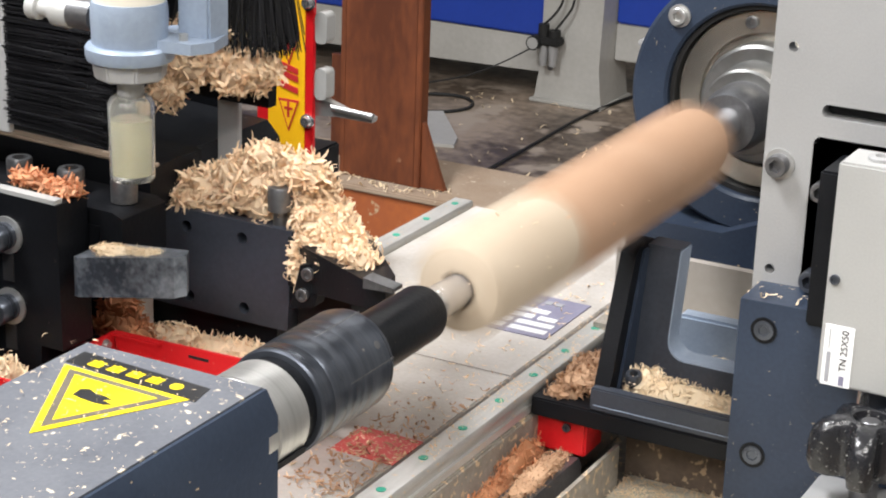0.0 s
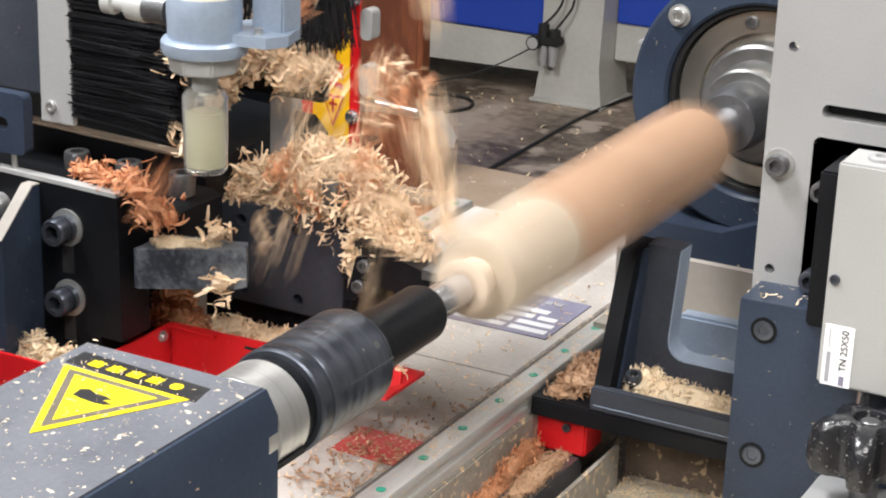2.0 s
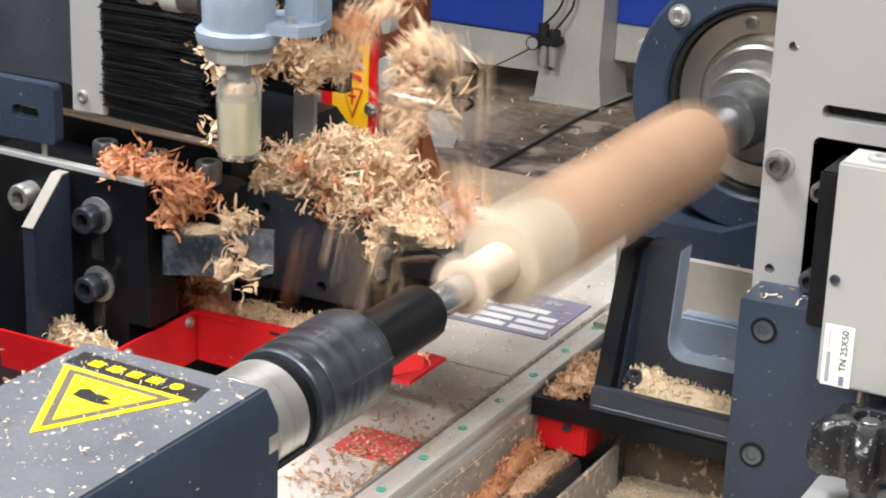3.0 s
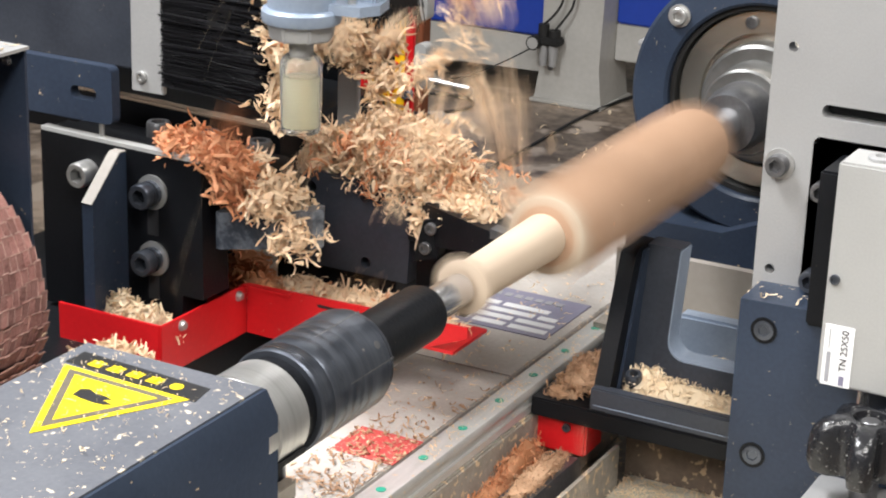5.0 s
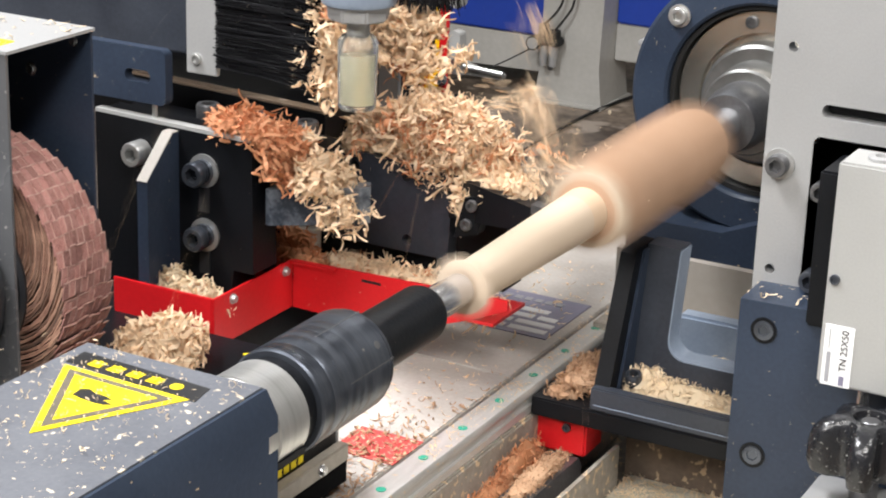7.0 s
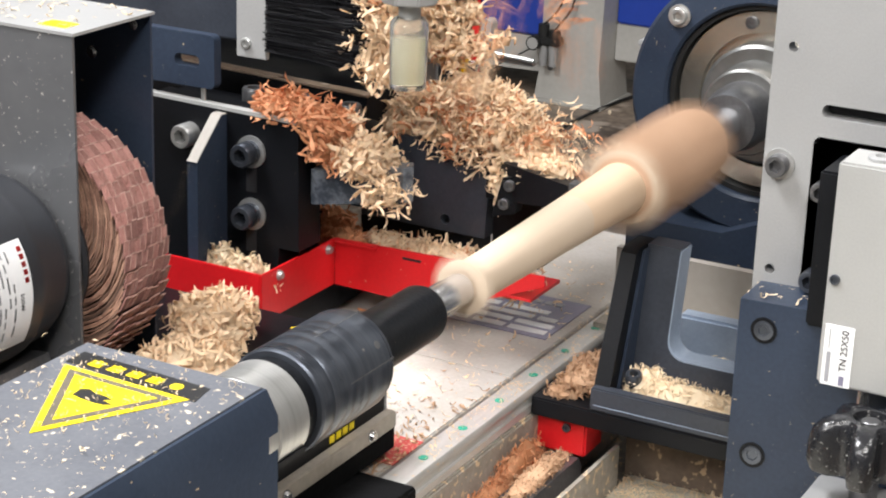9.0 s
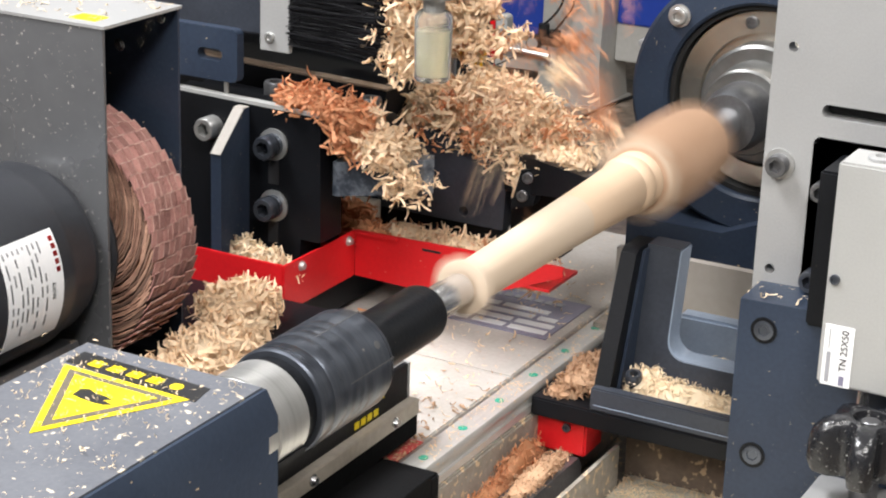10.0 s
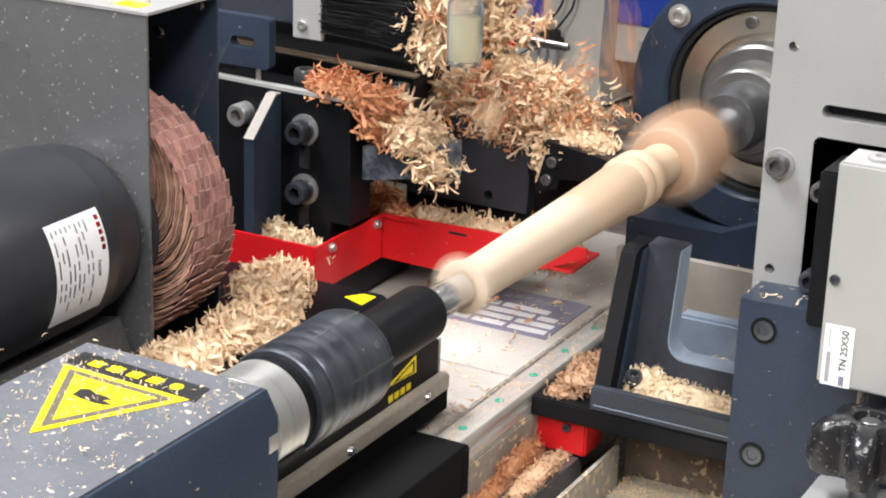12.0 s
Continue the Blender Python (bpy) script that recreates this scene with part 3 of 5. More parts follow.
# ---- headstock ----
def headstock():
    t = thing("headstock", (0.1, 0.85, 0.88), "dark navy headstock with a stepped bright spindle nose", "headstock")
    c = (0, 0, AXIS)
    part("housing", box(-0.118, 0.36, 0.68, 1.02, 0.878, 1.40), NAVY, t, bevel=0.004)
    part("base", box(-0.098, 0.36, 0.762, 1.02, 0.0, 0.878), NAVY, t, bevel=0.004)
    part("foot", prism([(-0.125, 0.878), (0.36, 0.878), (0.36, 0.99), (0.04, 0.99), (-0.02, 0.965), (-0.125, 0.965)], "Y", 0.62, 0.70), NAVY, t, bevel=0.003)
    ring = part("front_ring", turned([(0.68, 0.139), (0.646, 0.139), (0.642, 0.135), (0.642, 0.103), (0.645, 0.100), (0.68, 0.100)], centre=c, seg=96, closed=True), NAVY, t, "dark navy bolted front ring")
    for a in (139, 70, 10, 229):
        ca, sa = math.cos(radians(a)), math.sin(radians(a))
        socket_screw(t, (0.1205 * ca, 0.6415, AXIS + 0.1205 * sa), (0, -1, 0), 0.0088, 0.007, STEEL, washer=True)
    part("seal", turned([(0.675, 0.0995), (0.651, 0.0995), (0.651, 0.0945), (0.675, 0.0945)], centre=c, seg=72, closed=True), RUBBER, t, "black rubber seal lip")
    part("faceplate", turned([(0.678, 0.0935), (0.662, 0.0935), (0.660, 0.0915), (0.660, 0.070), (0.668, 0.069), (0.668, 0.03), (0.678, 0.03)], centre=c, seg=72, closed=True), PALE_METAL, t, "bright turned faceplate with screw holes")
    for a in (104, 215, 325):
        ca, sa = math.cos(radians(a)), math.sin(radians(a))
        socket_screw(t, (0.081 * ca, 0.6595, AXIS + 0.081 * sa), (0, -1, 0), 0.0065, 0.003, DARK_STEEL)
    part("spindle_flange", turned([(0.67, 0.061), (0.640, 0.061), (0.637, 0.058), (0.637, 0.046), (0.634, 0.045), (0.600, 0.044), (0.598, 0.042), (0.598, 0.02)], centre=c, seg=72), SPINDLE, t, "stepped grey steel spindle flange")
    part("drive_centre", turned([(0.60, 0.033), (0.575, 0.033), (0.568, 0.031), (0.552, 0.0295), (0.550, 0.0285), (0.550, 0.01)], centre=c, seg=64), DARK_STEEL, t, "dark ground steel drive centre")
    part("drive_pin", turned([(0.456, 0.009), (0.458, 0.012), (0.53, 0.013), (0.552, 0.016), (0.552, 0.004)], centre=c, seg=32), CHROME, t, "bright steel drive pin")
    part("top_lug", prism([(-0.128, 1.205), (-0.104, 1.205), (-0.07, 1.26), (-0.02, 1.275), (-0.02, 1.30), (-0.115, 1.285)], "Y", 0.66, 0.72), GREY_BLUE, t, bevel=0.002)
    part("side_tab", box(-0.158, -0.112, 0.70, 0.716, 1.128, 1.134), ALU, t, bevel=0.001)
    return t


headstock()


# ---- upright plate with the pneumatic cylinder ----
def slide_unit():
    t = thing("pneumatic_slide", (0.2, 0.3, 0.776), "grey aluminium plate with a pneumatic cylinder on a navy upright", "pneumatic slide")
    y = 0.30
    holes = [circle(0.1374, 1.2421, 0.0042), circle(0.1348, 1.0522, 0.0044), rounded(0.166, 0.30, 1.188, 1.199, 0.005), rounded(0.1615, 0.225, 0.99, 1.1715, 0.006)]
    part("mounting_plate", sheet_hole([(0.121, 1.0), (0.36, 1.0), (0.36, 1.40), (0.121, 1.40)], holes, "Y", y, y + 0.016), ALU, t, "clear anodised aluminium plate with slots", bevel=0.0)
    part("slot_backing", box(0.14, 0.30, y + 0.017, y + 0.024, 1.01, 1.21), BLACK, t)
    socket_screw(t, (0.135, y, 1.1438), (0, -1, 0), 0.0095, 0.012, DARK_STEEL, washer=True)
    up = part("upright", prism([(0.128, 0.776), (0.36, 0.776), (0.36, 1.046), (0.1285, 1.0405)], "Y", 0.25, 0.30), NAVY, t, "navy painted upright", bevel=0.0015)
    for z in (1.0169, 0.9052):
        part("counterbore", turned([(0.2498, 0.0112), (0.2492, 0.0112), (0.2492, 0.0085), (0.2498, 0.0085)], centre=(0.1506, 0, z), seg=28, closed=True), BLACK, up)
        socket_screw(up, (0.1506, 0.2502, z), (0, -1, 0), 0.0083, 0.0018, BLACK_STEEL)
    # cylinder body in front of the plate
    cyl_y0, cyl_y1 = 0.20, 0.246
    b = part("cylinder_body", box(0.2118, 0.30, cyl_y0, cyl_y1, 1.003, 1.183), ALU_LIGHT, t, "light aluminium twin-rod cylinder body", bevel=0.002)
    part("cylinder_port", turned([(1.181, 0.010), (1.1855, 0.010), (1.1865, 0.0085), (1.1865, 0.005), (1.183, 0.0045)], "Z", (0.238, 0.222, 0), 28), ALU, b)
    part("cylinder_foot", box(0.185, 0.30, cyl_y1, 0.302, 1.03, 1.16), BLACK, t, "black mounting foot", bevel=0.002)
    socket_screw(t, (0.1748, 0.302, 1.129), (0, -1, 0), 0.0085, 0.018, DARK_STEEL, washer=False)
    socket_screw(t, (0.1735, 0.302, 1.052), (0, -1, 0), 0.0095, 0.018, BLACK_STEEL)
    socket_screw(b, (0.2185, cyl_y0, 1.09), (0, -1, 0), 0.0042, 0.002, BLACK_STEEL)
    lab = part("type_label", box(0.2152, 0.2385, cyl_y0 - 0.0006, cyl_y0, 1.0035, 1.0535), PAPER, b, "white printed type label")
    turn = Matrix.Rotation(radians(90), 4, "X")
    text_part("lettering", "TN 25X50", 0.0078, Matrix.Translation((0.2318, cyl_y0 - 0.0008, 1.0335)) @ Matrix.Rotation(radians(-90), 4, "Y") @ turn, INK, lab)
    part("print_bar", box(0.2182, 0.2213, cyl_y0 - 0.0010, cyl_y0 - 0.0006, 1.006, 1.031), GREY_INK, lab)
    part("print_bar", box(0.2190, 0.2197, cyl_y0 - 0.0010, cyl_y0 - 0.0006, 1.034, 1.050), GREY_INK, lab)
    part("print_bar", box(0.2295, 0.2335, cyl_y0 - 0.0010, cyl_y0 - 0.0006, 1.0048, 1.0125), VIOLET, lab)
    for x in (0.245, 0.275):
        part("piston_rod", cyl((x, 0.222, 0.93), (x, 0.222, 1.004), 0.0055), CHROME, t, "chrome piston rod")
    return t


slide_unit()


def knob():
    """Star knob in front of the slide."""
    t = thing("star_knob", (0.262, 0.17, 0.776), "black plastic star knob on a grey clamp block", "clamp knob")
    kx, ky = 0.264, 0.178
    bm = bmesh.new()
    rings = []
    for z, k, lobe in ((0.947, 0.80, 0.9), (0.950, 0.93, 1.0), (0.958, 1.0, 1.0), (0.972, 1.0, 1.0), (0.983, 0.95, 0.95), (0.990, 0.84, 0.8), (0.9935, 0.66, 0.5), (0.9945, 0.46, 0.0), (0.9935, 0.40, 0.0), (0.9885, 0.37, 0.0)):
        ring = []
        for i in range(80):
            a = 2 * math.pi * i / 80
            r = k * (0.0345 + lobe * 0.0125 * math.tanh(1.8 * math.cos(5 * a + 0.9)))
            ring.append(bm.verts.new((kx + r * math.cos(a), ky + r * math.sin(a), z)))
        rings.append(ring)
    for p, q in zip(rings, rings[1:]):
        for i in range(80):
            bm.faces.new((p[i], p[(i + 1) % 80], q[(i + 1) % 80], q[i]))
    bm.faces.new(rings[0])
    bm.faces.new(rings[-1])
    part("grip", bm, KNOB_BLACK, t, "glossy black five-lobed grip dusted with wood")
    part("hub", turned([(0.986, 0.0075), (0.9905, 0.0075), (0.9915, 0.0065), (0.9915, 0.002)], "Z", (kx, ky, 0), 24), DARK_STEEL, t)
    part("stem", cyl((kx, ky, 0.92), (kx, ky, 0.954), 0.011), DARK_STEEL, t)
    part("clamp_block", box(0.222, 0.31, 0.15, 0.205, 0.80, 0.926), ALU, t, "grey aluminium clamp block", bevel=0.002)
    return t


knob()


# ---- cast bracket between bed and slide ----
def cast_bracket():
    t = thing("cast_bracket", (0.03, 0.3, 0.776), "dark navy cast bracket with a rounded window and pan", "bracket")
    part("base_plate", box(-0.0686, 0.135, 0.28, 0.46, 0.878, 0.8955), BLACK, t, "black base plate", bevel=0.0015)
    part("leg", box(-0.01, 0.13, 0.372, 0.45, 0.776, 0.879), DUSTY_BROWN, t, "brown leg caked with wood dust")
    part("pan_front", box(-0.012, 0.1275, 0.281, 0.293, 0.8955, 0.917), DARK_PAINT, t, bevel=0.0015)
    part("seam", box(-0.008, 0.1275, 0.2802, 0.2815, 0.9007, 0.9013), GREY_BLUE, t)
    # slanting side wall, a dark front edge and an inner cheek
    part("side_wall", prism([(0.2815, 0.8955), (0.372, 0.8955), (0.372, 1.034), (0.338, 1.034), (0.331, 1.030)], "X", -0.012, 0.003), BLACK, t, "blackened slanting side wall", bevel=0.0015)
    part("inner_cheek", prism([(0.300, 0.8955), (0.329, 0.8955), (0.355, 1.030), (0.345, 1.030)], "X", 0.0032, 0.006), NAVY, t, bevel=0.001)
    # the wall behind the pan leans back; its window is open at the top
    sill, left = 0.9355, 0.0345
    bend = [(left + 0.018 - 0.018 * math.sin(radians(a)), sill + 0.018 - 0.018 * math.cos(radians(a))) for a in range(0, 91, 15)]
    wall = prism([(0.003, 0.8955), (0.128, 0.8955), (0.128, sill)] + bend + [(left, 1.033), (0.003, 1.033)], "Y", 0.330, 0.354)
    lip = prism([(0.128, sill)] + bend + [(left, 1.031), (left + 0.0012, 1.031)] + [(x + 0.0012, z + 0.0012) for x, z in reversed(bend)] + [(0.128, sill + 0.0012)], "Y", 0.3296, 0.3545)
    for bm in (wall, lip):
        for v in bm.verts:
            v.co.y += (v.co.z - 0.8955) * 0.2
    part("window_wall", wall, DARK_PAINT, t, "blue-black wall with a rounded window")
    # the wall's lit thickness, its light put into a paler colour
    part("window_lip", lip, GREY_BLUE, t, "window edge coloured paler for the light it catches")
    part("far_sill", box(0.01, 0.128, 0.430, 0.450, 0.8955, 0.9435), GREY_BLUE, t, "pale blue-grey rear sill", bevel=0.003)
    socket_screw(t, (0.0195, 0.306, 0.9185), (0, -0.3, 1), 0.0075, 0.012, BLACK_STEEL)
    part("catch_plate", box(-0.085, 0.135, 0.50, 0.51, 0.896, 0.972), DULL, t)
    part("catch_shelf", box(-0.085, 0.135, 0.452, 0.50, 0.896, 0.908), BIN, t)
    return t


cast_bracket()


# ---- spinning workpiece ----
def square_tube(half, inner, y0, y1, chamfer=0.0):
    bm = bmesh.new()
    rings = []
    r = 0.003
    for y, h in ((y0, inner), (y0, half - chamfer), (y0 + chamfer * 0.8, half), (y1, half), (y1, inner)):
        rr = min(r, h * 0.3)
        rings.append([bm.verts.new((x, y, z)) for x, z in rounded(-h, h, -h, h, rr, 3)])
    for i in range(len(rings)):
        a, b = rings[i], rings[(i + 1) % len(rings)]
        for k in range(len(a)):
            bm.faces.new((a[k], a[(k + 1) % len(a)], b[(k + 1) % len(a)], b[k]))
    return bm


WORK = thing("workpiece", (0, 0, AXIS), "spinning square wood blank being turned into a tapered round leg", "wood workpiece")
ORIGIN[WORK] = Vector((0, 0, 0))
part("round_core", turned([(0.002, 0.005), (0.002, 0.0165), (0.05, 0.0172), (0.15, 0.0196), (0.19, 0.0206)], seg=64), WOOD, WORK, "smooth pale turned taper")
part("round_core", turned([(0.189, 0.0205), (0.25, 0.0222), (0.292, 0.0238), (0.2945, 0.0215), (0.297, 0.0240), (0.301, 0.0258), (0.306, 0.0262), (0.311, 0.0252), (0.3135, 0.0218), (0.316, 0.0240),
                           (0.322, 0.0262), (0.330, 0.0258), (0.337, 0.0225), (0.341, 0.0205), (0.36, 0.0195), (0.42, 0.019), (0.458, 0.019), (0.459, 0.005)], seg=64), WOOD_TAN, WORK, "tan turned wood with beads")
part("end_stub", square_tube(0.0200, 0.010, 0.0008, 0.0032, 0.0005), WOOD, WORK, "square pale stub left at the end")
SLEEVES = []
CUTS = (-0.006, 0.039, 0.083, 0.127, 0.181, 0.236, 0.291, 0.345, 0.396)
for i, (a, b) in enumerate(zip(CUTS, CUTS[1:])):
    SLEEVES.append((a, part("blank_length", square_tube(0.0312 + 0.00016 * i, 0.012 if i else 0.0124, a, b + (0.0095 if i < 7 else 0.004), 0.0105 if i else 0.002), WOOD_SAWN if i < 3 else WOOD_BROWN, WORK, "square sawn length of the blank")))
part("blank_end", square_tube(0.0326, 0.012, 0.3962, 0.4640, 0.001), WOOD_BROWN, WORK, "brown square end of the blank at the spindle")


# ---- the moving carriage, in its place at 9 s ----
STOP = (-0.401, 1.133, 1.184)
CARR = thing("lathe_carriage", (-0.25, 0.15, 0.903), "lathe carriage with black tool blocks, red chip guard and flap sander", "lathe carriage")


def carriage():
    t = CARR
    part("saddle", prism([(-0.44, 0.905), (-0.120, 0.905), (-0.120, 0.936), (-0.22, 0.955), (-0.44, 0.955)], "Y", -0.40, 0.094), BLACK, t, "black carriage saddle", bevel=0.002)
    part("saddle_wing", prism([(-0.316, 0.905), (-0.21, 0.905), (-0.21, 0.940), (-0.235, 0.953), (-0.316, 0.953)], "Y", 0.0945, 0.205), BLACK, t, bevel=0.001)
    part("wing_sticker", prism([(-0.262, 0.180), (-0.237, 0.170), (-0.237, 0.196), (-0.250, 0.196)], "Z", 0.953, 0.9537), YELLOW, t)
    part("rear_saddle", box(-0.62, -0.318, 0.094, 0.60, 0.905, 0.952), BLACK, t, bevel=0.002)
    part("saddle_apron", box(-0.120, -0.115, -0.40, 0.094, 0.903, 0.972), BLACK, t, "black apron plate", bevel=0.0008)
    ap = part("apron_end", box(-0.20, -0.115, 0.0945, 0.0975, 0.903, 0.972), ALU, t, "bare metal apron end")
    # black fill puts in the shade below the overhanging edge strip
    part("skirt_top", box(-0.1145, -0.1065, -0.42, 0.0965, 0.9085, 0.9265), MATTE_BLACK, t)
    part("edge_strip", box(-0.115, -0.105, -0.42, 0.097, 0.927, 0.9415), BARE_METAL, t, "worn light metal edge strip", bevel=0.001)
    hex_bolt(t, (-0.105, 0.056, 0.9345), (1, 0, 0), 0.0042, 0.004, CHROME, "strip_bolt")
    hex_bolt(t, (-0.105, -0.07, 0.9345), (1, 0, 0), 0.0042, 0.004, CHROME, "strip_bolt")
    part("way_wiper", box(-0.125, -0.0585, 0.0345, 0.050, 0.858, 0.9045), MATTE_BLACK, t, "black way wiper", bevel=0.002)
    # solid black block stands in for the open, shadowed cavity
    part("skirt", box(-0.1145, -0.0575, -0.40, 0.034, 0.785, 0.9078), MATTE_BLACK, t, "black block in place of the shaded cavity under the strip", bevel=0.0006)
    # apron warning label
    tri = [(0.004, 0.959), (0.054, 0.9555), (0.053, 0.9712)]
    for k, (m, d) in enumerate(((YELLOW, 0.0004), (INK, 0.0007), (YELLOW, 0.001))):
        s = (1.0, 0.74, 0.48)[k]
        part("warning_triangle", prism([(0.040 + (a - 0.040) * s, 0.961 + (b - 0.961) * s) for a, b in tri], "X", -0.115, -0.115 + d), m, t)
    for k in range(4):
        part("print_bar", box(-0.115, -0.1146, 0.008 + k * 0.010, 0.015 + k * 0.010, 0.9435, 0.9495), YELLOW, t)
    # red chip guard
    g = part("chip_guard", box(-0.42, -0.3125, 0.206, 0.2085, 0.938, 0.985), RED, t, "red sheet metal chip guard", bevel=0.0006)
    part("guard_side", box(-0.3125, -0.310, 0.206, 0.334, 0.938, 0.985), RED, g, bevel=0.0006)
    part("guard_face", prism([(-0.310, 0.938), (-0.20, 0.936), (-0.134, 0.960), (-0.086, 0.980), (-0.086, 0.990), (-0.310, 0.985)], "Y", 0.334, 0.3365), RED, g, bevel=0.0006)
    part("guard_floor", box(-0.42, -0.3128, 0.2088, 0.36, 0.9525, 0.9555), RED, g)
    part("guard_floor", box(-0.31, -0.10, 0.336, 0.40, 0.9615, 0.9645), RED, g)
    part("guard_lip", box(-0.310, -0.262, 0.328, 0.334, 0.983, 0.9855), RED, g)
    for y, z in ((0.235, 0.977), (0.321, 0.977)):
        hex_bolt(t, (-0.310, y, z), (1, 0, 0), 0.0042, 0.004, STEEL, "guard_bolt")
    part("guard_slot", box(-0.235, -0.215, 0.3335, 0.3342, 0.978, 0.9805), INK, g)
    # holder plate with two socket screws and a chamfered rib
    part("holder_plate", prism([(-0.48, 0.956), (-0.330, 0.956), (-0.328, 0.992), (-0.306, 0.992), (-0.308, 1.114), (-0.48, 1.1175)], "Y", 0.262, 0.30), BLACK, t, "black steel tool holder plate", bevel=0.001)
    part("holder_edge", prism([(-0.48, 1.1165), (-0.310, 1.113), (-0.310, 1.1175), (-0.48, 1.121)], "Y", 0.2625, 0.272), ALU_LIGHT, t, "pale top edge of the holder plate")
    part("holder_rib", prism([(0.215, 0.953), (0.2625, 0.953), (0.2625, 1.1125), (0.254, 1.1125), (0.215, 1.077)], "X", -0.398, -0.3865), NAVY, t, "navy chamfered rib", bevel=0.0008)
    # grey strip paints the light on the navy rib's chamfer
    part("rib_edge", prism([(0.2147, 1.077), (0.2537, 1.1127), (0.2625, 1.1127), (0.2625, 1.1137), (0.2530, 1.1137), (0.2137, 1.077)], "X", -0.3978, -0.3867), DULL, t)
    for x, z in ((-0.3586, 1.081), (-0.358, 1.0206)):
        socket_screw(t, (x, 0.2615, z), (0, -1, 0), 0.0115, 0.020, BLACK_STEEL, washer=True)
    socket_screw(t, (-0.427, 0.2615, 1.088), (0, -1, 0), 0.0115, 0.018, STEEL)
    for z in (1.054, 0.995):
        part("slot", box(-0.364, -0.353, 0.2608, 0.2622, z - 0.012, z + 0.012), INK, t)
    # clamping block with upright screws
    part("clamp_block", prism([(-0.50, 1.036), (-0.275, 1.036), (-0.275, 1.098), (-0.285, 1.102), (-0.50, 1.104)], "Y", 0.302, 0.36), BLACK, t, bevel=0.001)
    for x in (-0.402, -0.348, -0.294):
        part("screw_shank", cyl((x, 0.33, 1.098), (x, 0.33, 1.108), 0.007), DARK_STEEL, t)
        socket_screw(t, (x, 0.33, 1.103), (0, 0, 1), 0.0112, 0.019, DARK_STEEL)
    # cross slide behind
    part("cross_slide", prism([(-0.62, 0.956), (-0.32, 0.956), (-0.32, 1.09), (-0.334, 1.105), (-0.62, 1.12)], "Y", 0.452, 0.60), BLACK, t, "black cross slide casting", bevel=0.002)
    part("slide_bar", prism([(-0.62, 1.08), (-0.304, 1.08), (-0.304, 1.1165), (-0.62, 1.125)], "Y", 0.378, 0.452), BLACK, t, bevel=0.001)
    part("slide_edge", prism([(-0.62, 1.1245), (-0.304, 1.1155), (-0.304, 1.1185), (-0.62, 1.1275)], "Y", 0.378, 0.391), LEDGE_DUST, t, "slide edge under sandy dust")
    part("stop_plate", sheet_hole(rounded(-0.52, STOP[0], STOP[1], STOP[2], 0.006), [rounded(STOP[0] - 0.045, STOP[0] - 0.017, STOP[1] + 0.019, STOP[1] + 0.030, 0.005)], "Y", 0.263, 0.274), NAVY, t, "navy stop plate with a slot")
    part("stop_pin", cyl((STOP[0] - 0.016, 0.2685, 1.115), (STOP[0] - 0.016, 0.2685, 1.14), 0.0025, seg=12), STEEL, t)
    part("rear_panel", box(-0.66, -0.372, 0.602, 0.610, 1.031, 1.26), BLACK, t, "black rear cover panel", bevel=0.001)
    part("rear_bridge", box(-0.62, -0.375, 0.60, 0.80, 0.956, 1.03), BLACK, t, "black rear bridge", bevel=0.002)
    # tool block with drilled front
    holes = [circle(-0.287, 1.062, 0.0052), circle(-0.2306, 1.062, 0.0052), circle(-0.2285, 1.000, 0.0052), circle(-0.285, 1.000, 0.0052)]
    part("tool_block", sheet_hole([(-0.338, 0.988), (-0.185, 0.988), (-0.181, 1.077), (-0.338, 1.077)], holes, "Y", 0.405, 0.45), DARK_PAINT, t, "black tool block with drilled holes")
    part("spacer_block", box(-0.357, -0.322, 0.386, 0.404, 0.9646, 0.996), CREAM_PAINT, t, "pale bare spacer block", bevel=0.001)
    part("tool_block_foot", box(-0.33, -0.20, 0.412, 0.45, 0.956, 0.989), BLACK, t)
    part("block_screw", turned([(1.077, 0.006), (1.088, 0.006), (1.0895, 0.0105), (1.108, 0.011), (1.110, 0.010), (1.110, 0.003)], "Z", (-0.200, 0.4165, 0), 28), DARK_STEEL, t, "dusty grey clamping screw")
    part("arm_bracket", box(-0.180, -0.128, 0.412, 0.45, 0.965, 1.045), BLACK, t, bevel=0.001)
    # cutter arm reaching to the workpiece
    bm = bmesh.new()
    prism([(-0.185, 0.405), (-0.16, 0.385), (-0.060, 0.318), (-0.042, 0.318), (-0.044, 0.336), (-0.13, 0.44), (-0.185, 0.448)], "Z", 0.0, 1.0, bm)
    for v in bm.verts:
        k = min(max((v.co.x + 0.185) / 0.15, 0), 1)
        v.co.z = (1.030 + 0.040 * k) if v.co.z < 0.5 else (1.072 + 0.016 * k)
    arm = part("cutter_arm", bm, BLACK, t, "black cutter arm", bevel=0.001)
    bm = prism([(-0.162, 1.024), (-0.138, 1.031), (-0.128, 1.070), (-0.152, 1.0635)], "Y", 0.372, 0.386)
    part("tool_clamp", bm, BLACK, t, bevel=0.001)
    socket_screw(arm, (-0.1436, 0.372, 1.0578), (0, -1, 0), 0.0055, 0.004, DARK_STEEL)
    socket_screw(arm, (-0.1486, 0.372, 1.0391), (0, -1, 0), 0.0055, 0.004, DARK_STEEL)
    part("cutter_tip", prism([(-0.056, 1.083), (-0.030, 1.0845), (-0.030, 1.0875), (-0.056, 1.0915)], "Y", 0.308, 0.322), DARK_STEEL, arm, "worn steel cutter tip")
